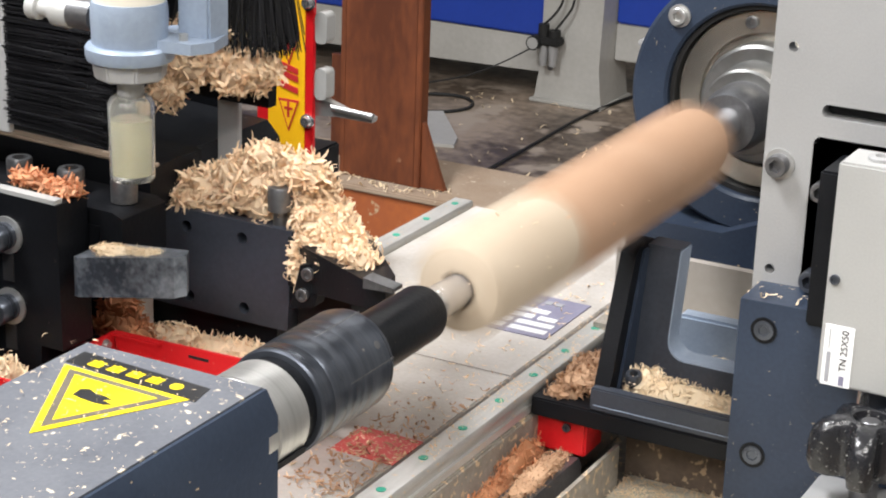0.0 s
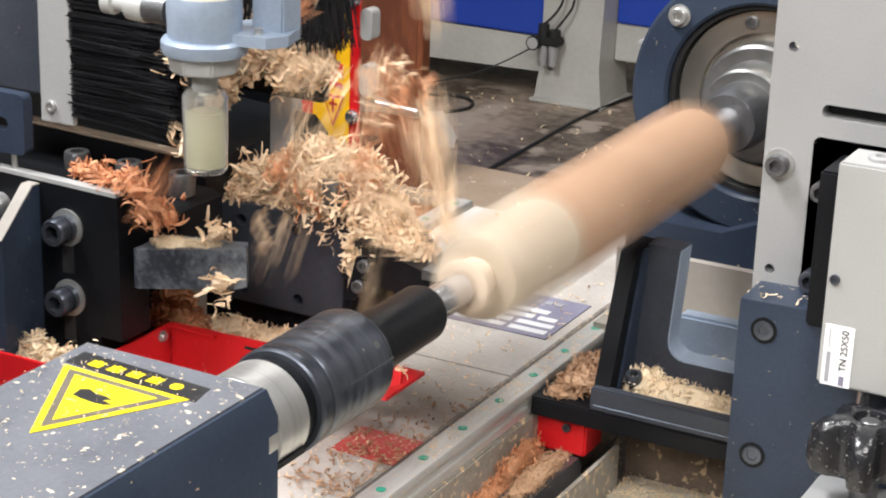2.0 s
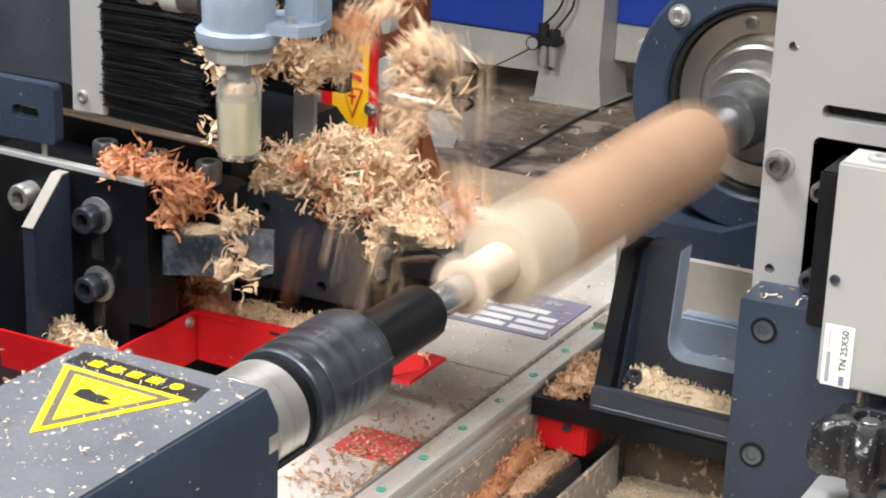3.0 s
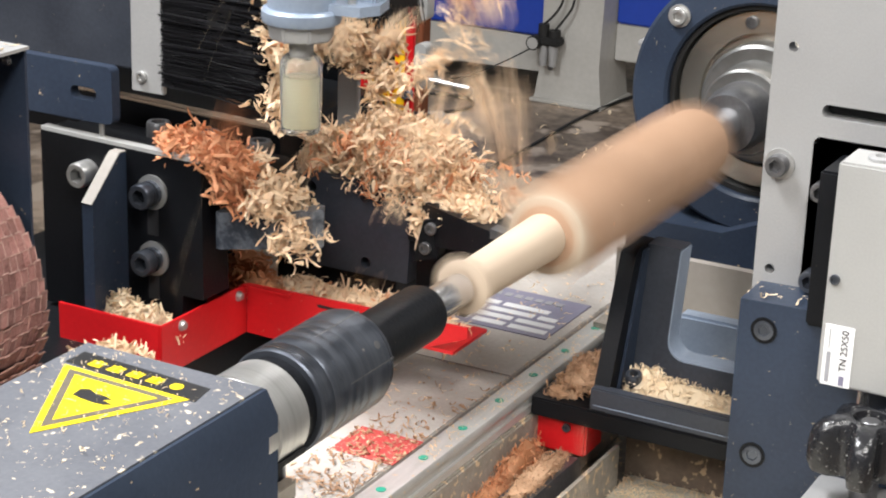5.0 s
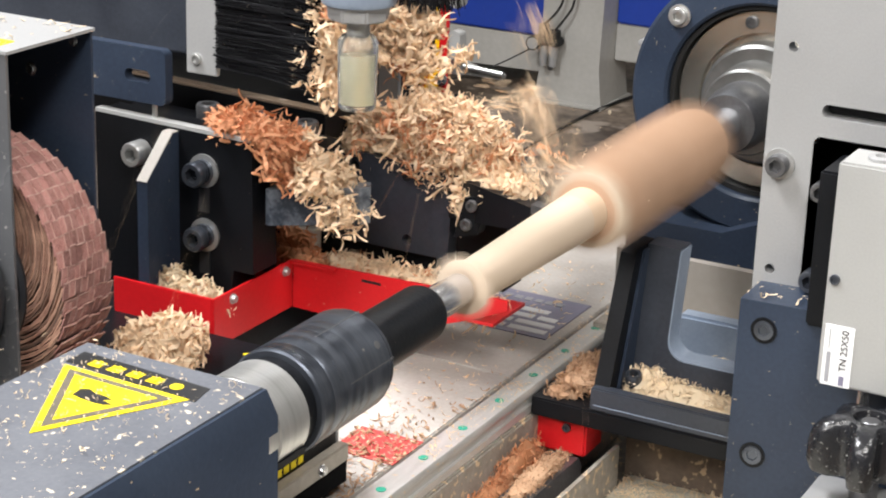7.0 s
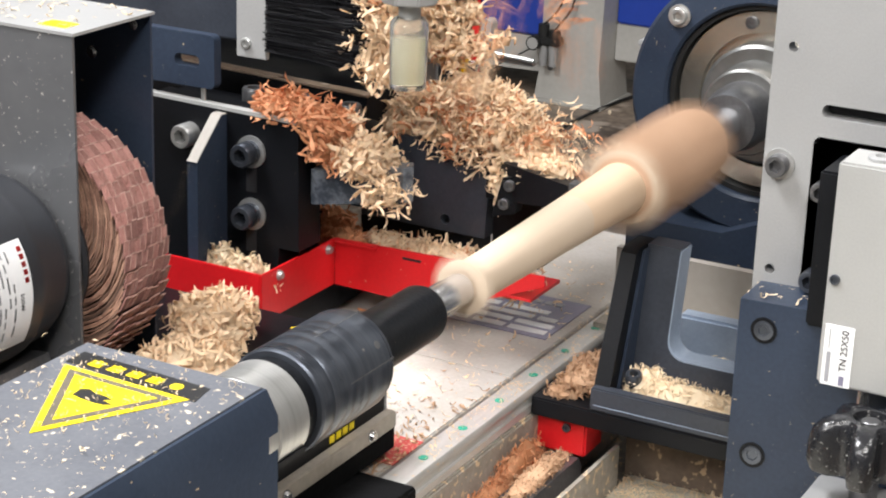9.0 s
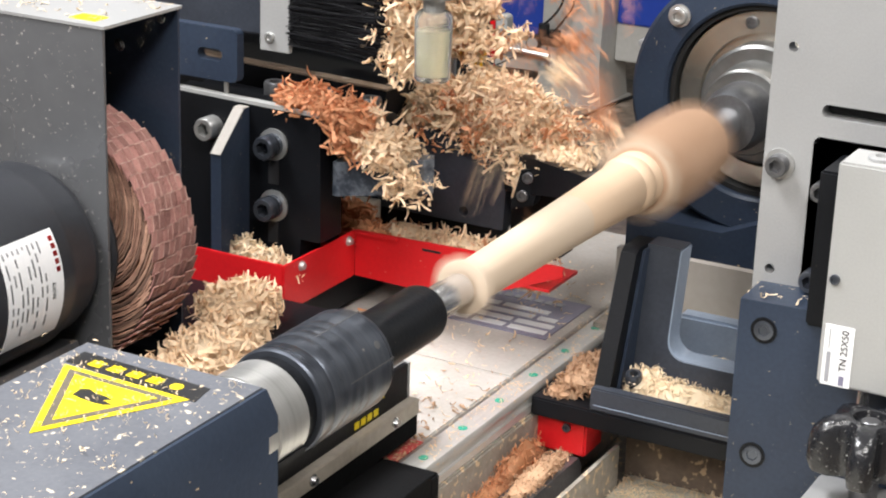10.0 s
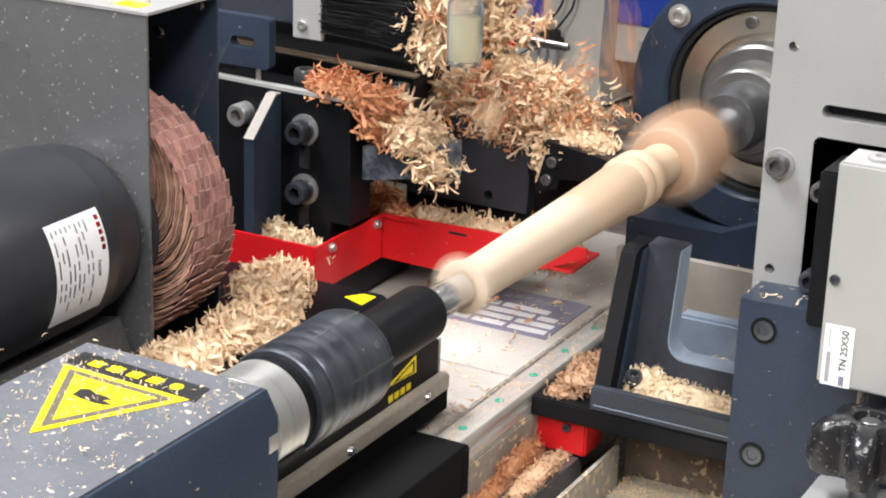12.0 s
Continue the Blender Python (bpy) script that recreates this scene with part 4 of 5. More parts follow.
    # second, idle cutter
    idle = [(-0.297, 0.268), (-0.290, 0.264), (-0.200, 0.268), (-0.194, 0.276), (-0.202, 0.290), (-0.297, 0.31)]
    bm = prism(idle, "Z", 1.0400, 1.0730)
    for v in bm.verts:
        v.co.z += (v.co.x + 0.297) * 0.18
    part("idle_cutter", bm, SILVER, t, "dark idle cutter with a worn bright end", bevel=0.001)
    part("cutter_holder", box(-0.328, -0.296, 0.301, 0.36, 1.03, 1.09), BLACK, t, bevel=0.0015)


carriage()


def sander():
    """Flap wheel sander: hood, motor and wheel, all carried by the carriage."""
    t = CARR
    x0, x1, y0, y1, z0, z1 = -0.56, -0.319, -0.040, 0.060, 0.955, 1.250
    h = part("sander_hood", box(x0, x1, y0, y0 + 0.0025, z0, z1), HOOD, t, "dark grey sheet metal sander hood")
    part("hood_wall", box(x0, x1, y1 - 0.0025, y1, z0, z1), NAVY, h)
    part("hood_back", box(x0, x0 + 0.0025, y0 + 0.0025, y1 - 0.0025, z0, z1), NAVY, h)
    part("hood_top", box(x0, x1 + 0.002, y0 - 0.001, y1 + 0.001, z1, z1 + 0.0025), ALU, h, "bright dusty hood top")
    part("top_sticker", box(-0.36, -0.334, -0.03, -0.012, z1 + 0.0025, z1 + 0.003), YELLOW, h)
    hex_bolt(h, (-0.378, y1 - 0.0028, 1.212), (0, -1, 0), 0.0045, 0.003, CHROME, "hood_bolt")
    hex_bolt(h, (-0.335, y1 - 0.0028, 1.24), (0, -1, 0), 0.0035, 0.003, CHROME, "hood_bolt")
    cx, cz = -0.3925, 1.060
    # flap wheel: many overlapping abrasive leaves round a hub
    w = part("flap_wheel_hub", turned([(-0.02, 0.03), (0.035, 0.03)], centre=(cx, 0, cz), seg=32), BLACK, t, "dark flap wheel hub")
    part("hub_flange", turned([(-0.0265, 0.02), (-0.0265, 0.060), (-0.0285, 0.068), (-0.0255, 0.0705), (-0.0225, 0.070), (-0.0225, 0.02)], centre=(cx, 0, cz), seg=56), GLOSS_BLACK, w, "black pressed hub flange")
    R, n = 0.104, 120
    verts, faces = [], []
    rng = random.Random(3)
    for k in range(n):
        a0 = 2 * math.pi * k / n + rng.uniform(-0.015, 0.015)
        base = len(verts)
        rows = 9
        for j in range(rows):
            s = j / (rows - 1)
            r = 0.035 + (R - 0.035) * (s ** 0.75) + rng.uniform(-0.0006, 0.0006)
            a = a0 + 1.15 * s ** 1.3
            for y in (-0.022 + rng.uniform(-0.001, 0.001), 0.004, 0.034 + rng.uniform(-0.001, 0.001)):
                for d in (0, 0.0011):
                    rr = r - d
                    verts.append((cx + rr * math.cos(a) - d * math.sin(a), y, cz + rr * math.sin(a) + d * math.cos(a)))
        for j in range(rows - 1):
            for q in range(2):
                for d in (0, 1):
                    i0 = base + j * 6 + q * 2 + d
                    f = (i0, i0 + 2, i0 + 8, i0 + 6)
                    faces.append(f if d else f[::-1])
            for e in (0, 4):
                i0 = base + j * 6 + e
                faces.append((i0, i0 + 1, i0 + 7, i0 + 6))
    me = bpy.data.meshes.new("leaf_pack")
    o = ORIGIN[t]
    me.from_pydata([(a - o.x, b - o.y, c - o.z) for a, b, c in verts], [], faces)
    tagged(link_mesh("leaf_pack", me, CLOTH_BACK, w, "stacked tan abrasive leaves seen edge on"), kind="stuff")
    # outer face of the wheel: overlapping scored cloth tips
    bm, fray = bmesh.new(), bmesh.new()
    for k in range(56):
        a0 = 2 * math.pi * k / 56 + 0.02 * noise.noise(Vector((k * 1.7, 0, 3)))
        tongues = 8
        for q in range(tongues):
            ya = -0.0225 + 0.0575 * q / tongues + 0.0003
            yb = -0.0225 + 0.0575 * (q + 1) / tongues - 0.0003
            tip = 0.135 + 0.03 * noise.noise(Vector((q * 1.9, k * 2.1, 5)))
            lift = 0.0030 + 0.0022 * noise.noise(Vector((k * 3.3, q * 1.7, 1)))
            low, top = [], []
            for s in (0.0, 0.5, 1.0):
                a = a0 + s * tip
                r = R + 0.0002 + lift * s
                low.append([bm.verts.new((cx + (r - 0.0009) * math.cos(a), y, cz + (r - 0.0009) * math.sin(a))) for y in (ya, yb)])
                top.append([bm.verts.new((cx + r * math.cos(a), y, cz + r * math.sin(a))) for y in (ya, yb)])
            a = a0 + tip
            fr = [fray.verts.new((cx + (R + 0.0002 + lift + dr) * math.cos(a + da), y, cz + (R + 0.0002 + lift + dr) * math.sin(a + da)))
                  for dr, da in ((-0.0009, -0.002), (0.0006, -0.006), (0.0007, 0.002 + 0.008 * abs(noise.noise(Vector((k * 1.3, q * 2.9, 7)))))) for y in (ya, yb)]
            for i0 in (0, 2):
                fray.faces.new((fr[i0], fr[i0 + 1], fr[i0 + 3], fr[i0 + 2]))
            fray.faces.new((fr[4], fr[5], fr[1], fr[0]))
            if noise.noise(Vector((k * 0.9, q * 3.7, 2))) > -0.15:
                w0, h0 = 0.0004, 0.0006
                ridge = [fray.verts.new((cx + r * math.cos(b), y, cz + r * math.sin(b))) for b, r in ((a0 + 0.01, R + 0.0004), (a0 + tip * 0.95, R + lift)) for y, r in ((yb - w0, r), (yb, r + h0), (yb + w0, r))]
                fray.faces.new((ridge[0], ridge[1], ridge[4], ridge[3]))
                fray.faces.new((ridge[1], ridge[2], ridge[5], ridge[4]))
            for s in range(2):
                bm.faces.new((top[s][0], top[s][1], top[s + 1][1], top[s + 1][0]))
                bm.faces.new((low[s][0], top[s][0], top[s + 1][0], low[s + 1][0]))
                bm.faces.new((low[s][1], low[s + 1][1], top[s + 1][1], top[s][1]))
            bm.faces.new((low[2][0], top[2][0], top[2][1], low[2][1]))
    tagged(part("abrasive_cloth", bm, ABRASIVE, w, "overlapping scored red abrasive cloth"), kind="stuff")
    tagged(part("frayed_edges", fray, FRAY, w, "pale frayed edges of the abrasive cloth", smooth=False), kind="stuff")
    # motor
    mx, mz, mr = -0.3925, 1.062, 0.078
    m = part("motor", turned([(-0.26, 0.055), (-0.26, 0.074), (-0.252, mr), (-0.090, mr), (-0.084, 0.0775), (-0.078, 0.075), (-0.058, 0.0735), (-0.048, 0.070), (-0.042, 0.064), (-0.041, 0.060), (-0.041, 0.02)], centre=(mx, 0, mz), seg=72), GLOSS_BLACK, t, "glossy black round motor")
    # curved type label
    bm = bmesh.new()
    g = [[bm.verts.new((mx + (mr + 0.0004) * math.cos(a), y, mz + (mr + 0.0004) * math.sin(a))) for y in (-0.1655, -0.132, -0.1015)] for a in [radians(-31 + 64 * k / 16) for k in range(17)]]
    for a, b in zip(g, g[1:]):
        for q in range(2):
            bm.faces.new((a[q], a[q + 1], b[q + 1], b[q]))
    geom = bmesh.ops.extrude_face_region(bm, geom=bm.faces[:])["geom"]
    for v in geom:
        if isinstance(v, bmesh.types.BMVert):
            d = Vector((v.co.x - mx, 0, v.co.z - mz)).normalized()
            v.co += d * 0.0003
    lab = part("type_label", bm, PAPER, m, "white type label")

    def label_bar(name, a0, a1, ya, yb, mat):
        b2 = bmesh.new()
        rr = mr + 0.0009
        n2 = 5
        ring = [[b2.verts.new((mx + rr * math.cos(radians(a)), y, mz + rr * math.sin(radians(a)))) for y in (ya, yb)] for a in [a0 + (a1 - a0) * k / n2 for k in range(n2 + 1)]]
        for p, q in zip(ring, ring[1:]):
            b2.faces.new((p[0], p[1], q[1], q[0]))
        bmesh.ops.solidify(b2, geom=b2.faces[:], thickness=0.0001)
        part(name, b2, mat, lab)

    rr2 = random.Random(8)
    for k in range(8):
        y = -0.1615 + k * 0.0056
        a = -22
        while a < 28:
            w2 = rr2.uniform(4, 11)
            if rr2.random() < 0.75:
                label_bar("print_bar", a, min(a + w2, 29), y, y + 0.0016, GREY_INK)
            a += w2 + 2.5
    for k in range(5):
        label_bar("print_bar", 8 + k * 4.5, 11 + k * 4.5, -0.1085, -0.1040, RED_INK)
    tm = Matrix.Translation((mx + (mr + 0.0007) * math.cos(radians(-2)), -0.1135, mz + (mr + 0.0007) * math.sin(radians(-2)))) @ Matrix(((0, 0, 1, 0), (0, 1, 0, 0), (-1, 0, 0, 0), (0, 0, 0, 1)))
    text_part("lettering", "500W", 0.0055, tm, INK, lab)
    part("motor_cradle", prism([(-0.50, 0.954), (-0.33, 0.954), (-0.345, 0.99), (-0.37, 0.987), (-0.41, 0.987), (-0.48, 0.995)], "Y", -0.24, -0.05), DARK_STEEL, t, "grey steel motor cradle", bevel=0.001)


sander()


def brush_curtain():
    """Bristle curtain, its metal holder strip and the warning board, hung from the carriage's overhead arm."""
    t = CARR
    part("brush_strip", box(-0.3485, -0.317, 0.2225, 0.2285, 1.181, 1.45), ALU, t, "grey metal brush strip", bevel=0.0008)
    socket_screw(t, (-0.3375, 0.2225, 1.194), (0, -1, 0), 0.005, 0.003, STEEL)
    part("overhead_box", box(-0.70, -0.3485, 0.330, 0.44, 1.165, 1.45), DARK_PAINT, t, "blue-black overhead box", bevel=0.002)
    part("brush_rail", box(-0.42, -0.20, 0.2285, 0.246, 1.395, 1.43), ALU, t)
    part("brush_rail", box(-0.42, -0.20, 0.444, 0.480, 1.395, 1.43), ALU, t)
    part("rail_tie", box(-0.42, -0.40, 0.2465, 0.4435, 1.395, 1.43), ALU, t)

    def bristles(name, x0, x1, yc, z0, z1, n, seed, slant):
        rng = random.Random(seed)
        verts, faces = [], []
        for _ in range(n):
            x, y = rng.uniform(x0, x1), yc + rng.gauss(0, 0.006)
            zt, zb = z1, z0 + rng.uniform(-0.006, 0.016)
            dx, dy = rng.gauss(slant, 0.012), rng.gauss(0, 0.006)
            b = len(verts)
            w = 0.00055
            for s in (0, 0.5, 1):
                cx, cy, cz = x + dx * s * s, y + dy * s, zt + (zb - zt) * s
                for q in range(3):
                    a = q * 2.094
                    verts.append((cx + w * math.cos(a), cy + w * math.sin(a), cz))
            for s in range(2):
                for q in range(3):
                    faces.append((b + s * 3 + q, b + s * 3 + (q + 1) % 3, b + s * 3 + 3 + (q + 1) % 3, b + s * 3 + 3 + q))
        me = bpy.data.meshes.new(name)
        o = ORIGIN[t]
        me.from_pydata([(a - o.x, b - o.y, c - o.z) for a, b, c in verts], [], faces)
        return tagged(link_mesh(name, me, BRISTLE, t, "black nylon bristles"), kind="stuff")

    def sideways(name, x0, x1, y, z0, z1, n, seed):
        rng = random.Random(seed)
        verts, faces = [], []
        for _ in range(n):
            z = rng.uniform(z0, z1)
            yy = y + rng.gauss(0, 0.004)
            ln = (x1 - x0) * rng.uniform(0.9, 1.01)
            sl = rng.gauss(-0.001, 0.0035)
            b = len(verts)
            w = 0.0006
            for s in (0, 0.5, 1):
                cx, cy, cz = x0 + ln * s, yy + rng.gauss(0, 0.0015) * s, z + sl * s * s
                for q in range(3):
                    a = q * 2.094
                    verts.append((cx, cy + w * math.cos(a), cz + w * math.sin(a)))
            for s in range(2):
                for q in range(3):
                    faces.append((b + s * 3 + q, b + s * 3 + (q + 1) % 3, b + s * 3 + 3 + (q + 1) % 3, b + s * 3 + 3 + q))
        me = bpy.data.meshes.new(name)
        o = ORIGIN[t]
        me.from_pydata([(a - o.x, b - o.y, c - o.z) for a, b, c in verts], [], faces)
        return tagged(link_mesh(name, me, BRISTLE, t, "black nylon bristles"), kind="stuff")

    part("brush_backing", box(-0.317, -0.228, 0.236, 0.246, 1.188, 1.40), BLACK, t)
    sideways("bristles", -0.317, -0.219, 0.2295, 1.190, 1.40, 4600, 21)
    part("brush_backing", box(-0.40, -0.242, 0.462, 0.474, 1.16, 1.40), BLACK, t)
    bristles("bristles", -0.305, -0.230, 0.450, 1.215, 1.40, 2400, 22, 0.002)
    part("hanger_post", box(-0.303, -0.281, 0.474, 0.48, 1.10, 1.40), ALU, t, bevel=0.0008)
    # warning board
    b = part("warning_board", box(-0.4257, -0.359, 0.72, 0.725, 1.0305, 1.40), RED, t, "red and yellow printed warning board", bevel=0.0006)
    part("yellow_field", box(-0.4115, -0.3685, 0.719, 0.72, 1.035, 1.40), YELLOW_BOARD, b)
    for zc in (1.079, 1.148):
        for s, m in ((1.0, RED_INK), (0.80, YELLOW_BOARD)):
            part("warning_triangle", prism([(-0.3868 - 0.0125 * s, zc + 0.0125 * s), (-0.3868 + 0.0125 * s, zc + 0.0125 * s), (-0.3868, zc - 0.021 * s)], "Y", 0.7182 - 0.0003 * (s < 1), 0.719), m, b)
        part("print_bar", box(-0.3918, -0.3818, 0.7175, 0.7185, zc + 0.002, zc + 0.0045), RED_INK, b)
        part("print_bar", box(-0.3880, -0.3856, 0.7175, 0.7185, zc - 0.006, zc + 0.0105), RED_INK, b)
    for zc in (1.104, 1.116, 1.124):
        part("print_bar", prism([(-0.398, zc), (-0.376, zc - 0.006), (-0.376, zc), (-0.398, zc + 0.006)], "Y", 0.7182, 0.719), RED_INK, b)
    for z in (1.0717, 1.192):
        hex_bolt(t, (-0.3650, 0.7195, z), (0, -1, 0), 0.0062, 0.006, CHROME, "board_bolt")
    for z in (1.111, 1.168):
        part("hinge_lug", prism(rounded(-0.359, -0.345, z - 0.016, z + 0.016, 0.006), "Y", 0.722, 0.738), ALU_LIGHT, t, "grey plastic hinge lug", bevel=0.002)
    lv = part("toggle_lever", prism([(-0.360, 1.077), (-0.335, 1.0795), (-0.294, 1.0795), (-0.293, 1.0845), (-0.325, 1.0875), (-0.345, 1.094), (-0.360, 1.094)], "Y", 0.726, 0.736), STEEL, t, "bright steel toggle lever", bevel=0.001)
    part("lever_grip", cyl((-0.340, 0.7255, 1.0885), (-0.292, 0.7255, 1.0862), 0.0032, seg=14), STEEL, lv)


brush_curtain()


def lubricator():
    t = CARR
    c = (-0.0965, 0.085, 0)
    part("cup", turned([(q - 0.004, w * 0.84) for q, w in [(1.2215, 0.003), (1.2215, 0.0150), (1.2235, 0.0168), (1.262, 0.0176), (1.272, 0.0176), (1.2755, 0.0150), (1.2775, 0.011), (1.2775, 0.0095),
                        (1.274, 0.0125), (1.270, 0.0155), (1.226, 0.0150), (1.225, 0.012), (1.225, 0.003)]], "Z", c, 48), CUP, t, "clear plastic oil cup")
    part("oil", turned([(q - 0.004, w * 0.84) for q, w in [(1.2258, 0.002), (1.2258, 0.0140), (1.2272, 0.0146), (1.262, 0.0151), (1.262, 0.002)]], "Z", c, 40), OIL, t, "pale yellow oil")
    part("cup_neck", turned([(q - 0.004, w) for q, w in [(1.275, 0.0085), (1.2885, 0.0085), (1.2885, 0.004)]], "Z", c, 24), ALU_LIGHT, t)
    bm = bmesh.new()
    add_cyl(bm, (c[0], c[1], 1.284), (c[0], c[1], 1.2965), 0.0225, 0.0245, seg=8)
    part("hex_nut", bm, ALU, t, "grey hexagonal nut", bevel=0.0012)
    part("collar", turned([(q - 0.004, w) for q, w in [(1.300, 0.020), (1.300, 0.0268), (1.303, 0.0278), (1.308, 0.0278), (1.310, 0.0262), (1.310, 0.02)]], "Z", c, 48), GREY_BLUE, t)
    part("regulator_body", turned([(q - 0.004, w) for q, w in [(1.309, 0.0235), (1.318, 0.0238), (1.326, 0.0242), (1.333, 0.0240), (1.337, 0.0232), (1.337, 0.01)]], "Z", c, 40), GREY_BLUE, t, "blue-grey cast regulator body")
    part("regulator_dome", turned([(q - 0.004, w) for q, w in [(1.336, 0.0222), (1.39, 0.0222), (1.394, 0.02), (1.394, 0.005)]], "Z", c, 40), CREAM_PAINT, t, "white plastic dome")
    part("elbow_fitting", turned([(-0.150, 0.0085), (-0.162, 0.0088), (-0.166, 0.0105), (-0.178, 0.0100), (-0.180, 0.006), (-0.190, 0.0055), (-0.191, 0.0082), (-0.198, 0.0082), (-0.199, 0.004)], "X", (0.0245, 0.085, 1.3195), 24), ALU_LIGHT, t, "bright pneumatic elbow")
    part("fitting_body", cyl((-0.1475, 0.085, 1.3195), (-0.1225, 0.085, 1.3195), 0.0098, seg=24), DARK_STEEL, t)
    part("holder_arm", prism([(-0.0835, 0.080), (-0.0505, 0.085), (-0.0435, 0.10), (-0.0505, 0.125), (-0.0835, 0.135), (-0.1005, 0.11)], "Z", 1.304, 1.311), GREY_BLUE, t, "blue-grey holder arm", bevel=0.001)
    part("holder_post", box(-0.0735, -0.0495, 0.103, 0.125, 1.309, 1.45), GREY_BLUE, t, bevel=0.0015)
    part("post_screw", cyl((-0.0615, 0.093, 1.311), (-0.0615, 0.093, 1.315), 0.003, seg=12), STEEL, t)


lubricator()


# ---- beyond the lathe ----
def steel_column():
    t = thing("steel_column", (-1.33, 2.25, 0.0), "rust-brown steel column on an orange beam with gusset", "steel column")
    y = 2.2
    part("web", box(-1.423, -1.250, y, y + 0.014, 0.392, 2.4), RUST, t, bevel=0.002)
    part("flange", box(-1.250, -1.236, y - 0.004, y + 0.030, 0.392, 2.4), RUST, t, bevel=0.002)
    part("flange", box(-1.437, -1.423, y + 0.004, y + 0.16, 0.392, 2.4), RUST, t, bevel=0.002)
    part("gusset", prism([(-1.2355, 0.394), (-1.178, 0.394), (-1.184, 0.408), (-1.229, 0.530), (-1.2355, 0.535)], "Y", y + 0.004, y + 0.016), RUST, t, bevel=0.001)
    part("back_stiffener", box(-1.53, -1.475, y + 0.12, y + 0.135, 0.392, 0.62), RUST, t, bevel=0.001)
    part("beam_top", box(-1.75, -1.02, y - 0.05, y + 0.22, 0.376, 0.392), LEDGE_DUST, t, "beam ledge under sandy dust", bevel=0.004)
    part("beam_face", box(-1.75, -1.025, y - 0.04, y + 0.21, 0.0, 0.376), ORANGE_RUST, t, "orange primed beam", bevel=0.002)
    return t


steel_column()


def far_machine():
    t = thing("far_machine", (-1.9, 4.7, 0.0), "grey-white machine with blue panels standing on flared legs", "machine")
    y = 4.4
    leg = prism([(-2.01, 0.012), (-1.768, 0.012), (-1.782, 0.13), (-1.767, 0.75), (-1.987, 0.75), (-1.992, 0.13)], "Y", y, y + 0.22)
    part("leg", leg, WHITE_ENAMEL, t, "grey-white flared machine leg", bevel=0.005)
    part("leg_foot", box(-2.02, -1.76, y - 0.02, y + 0.24, 0.0, 0.012), WHITE_ENAMEL, t, bevel=0.003)
    part("skirt", prism([(-3.6, 0.06), (-1.992, 0.095), (-1.992, 0.21), (-3.6, 0.215)], "Y", y + 0.02, y + 0.5), WHITE_ENAMEL, t, "grey-white lower skirt", bevel=0.004)
    part("blue_panel", box(-3.6, -1.99, y + 0.012, y + 0.5, 0.216, 1.4), BLUE, t, "glossy blue panel", bevel=0.006)
    part("skirt", box(-1.78, -1.2, y + 0.12, y + 0.5, 0.145, 0.27), WHITE_ENAMEL, t, bevel=0.004)
    part("blue_panel", box(-1.775, -1.2, y + 0.11, y + 0.5, 0.272, 1.4), BLUE, t, "glossy blue panel", bevel=0.006)
    # air regulator on the leg
    r = part("air_regulator", box(-1.975, -1.90, y - 0.07, y - 0.02, 0.205, 0.232), RUBBER, t, "black air regulator with a gauge", bevel=0.005)
    part("gauge", cyl((-1.985, y - 0.085, 0.212), (-1.985, y - 0.05, 0.212), 0.024, seg=24), RUBBER, r)
    part("gauge_face", cyl((-1.985, y - 0.087, 0.212), (-1.985, y - 0.085, 0.212), 0.019, seg=24), ALU_LIGHT, r)
    part("knob", cyl((-1.965, y - 0.045, 0.232), (-1.965, y - 0.045, 0.272), 0.018, seg=20), RUBBER, r)
    part("knob", cyl((-1.925, y - 0.045, 0.225), (-1.925, y - 0.045, 0.255), 0.02, seg=20), RUBBER, r)
    for x in (-1.962, -1.928):
        part("bowl", cyl((x, y - 0.045, 0.205), (x, y - 0.045, 0.135), 0.017, 0.012, seg=20), ALU, r, "clear filter bowl")
    part("leg_bolt", cyl((-1.955, y - 0.004, 0.118), (-1.955, y + 0.002, 0.118), 0.009, seg=14), DARK_STEEL, t)
    return t


far_machine()


def tube_thing(name, pts, r, mat, label, category):
    cu = bpy.data.curves.new(name, "CURVE")
    cu.dimensions, cu.bevel_depth, cu.bevel_resolution = "3D", r, 3
    sp = cu.splines.new("NURBS")
    sp.points.add(len(pts) - 1)
    for p, q in zip(sp.points, pts):
        p.co = (*q, 1)
    sp.use_endpoint_u, sp.order_u = True, 3
    tmp = bpy.data.objects.new(name, cu)
    scene.collection.objects.link(tmp)
    me = bpy.data.meshes.new_from_object(tmp.evaluated_get(bpy.context.evaluated_depsgraph_get()))
    bpy.data.objects.remove(tmp)
    ob = link_mesh(name, me, mat, None)
    return tagged(ob, label, category)


tube_thing("floor_cable", [(-1.735, 3.30, 0.008), (-1.748, 3.42, 0.008), (-1.757, 3.63, 0.008), (-1.764, 3.95, 0.008), (-1.776, 4.30, 0.008), (-1.748, 4.62, 0.008), (-1.60, 5.2, 0.008), (-1.2, 5.8, 0.008)], 0.005, RUBBER, "black cable lying across the concrete floor", "cable")
tube_thing("floor_hose", [(-2.55, 4.10, 0.006), (-2.40, 4.19, 0.006), (-2.26, 4.29, 0.006), (-2.15, 4.25, 0.006), (-2.12, 4.13, 0.006), (-2.20, 4.04, 0.006), (-2.4, 3.93, 0.006)], 0.0055, RUBBER, "thin black hose looped on the floor", "hose")
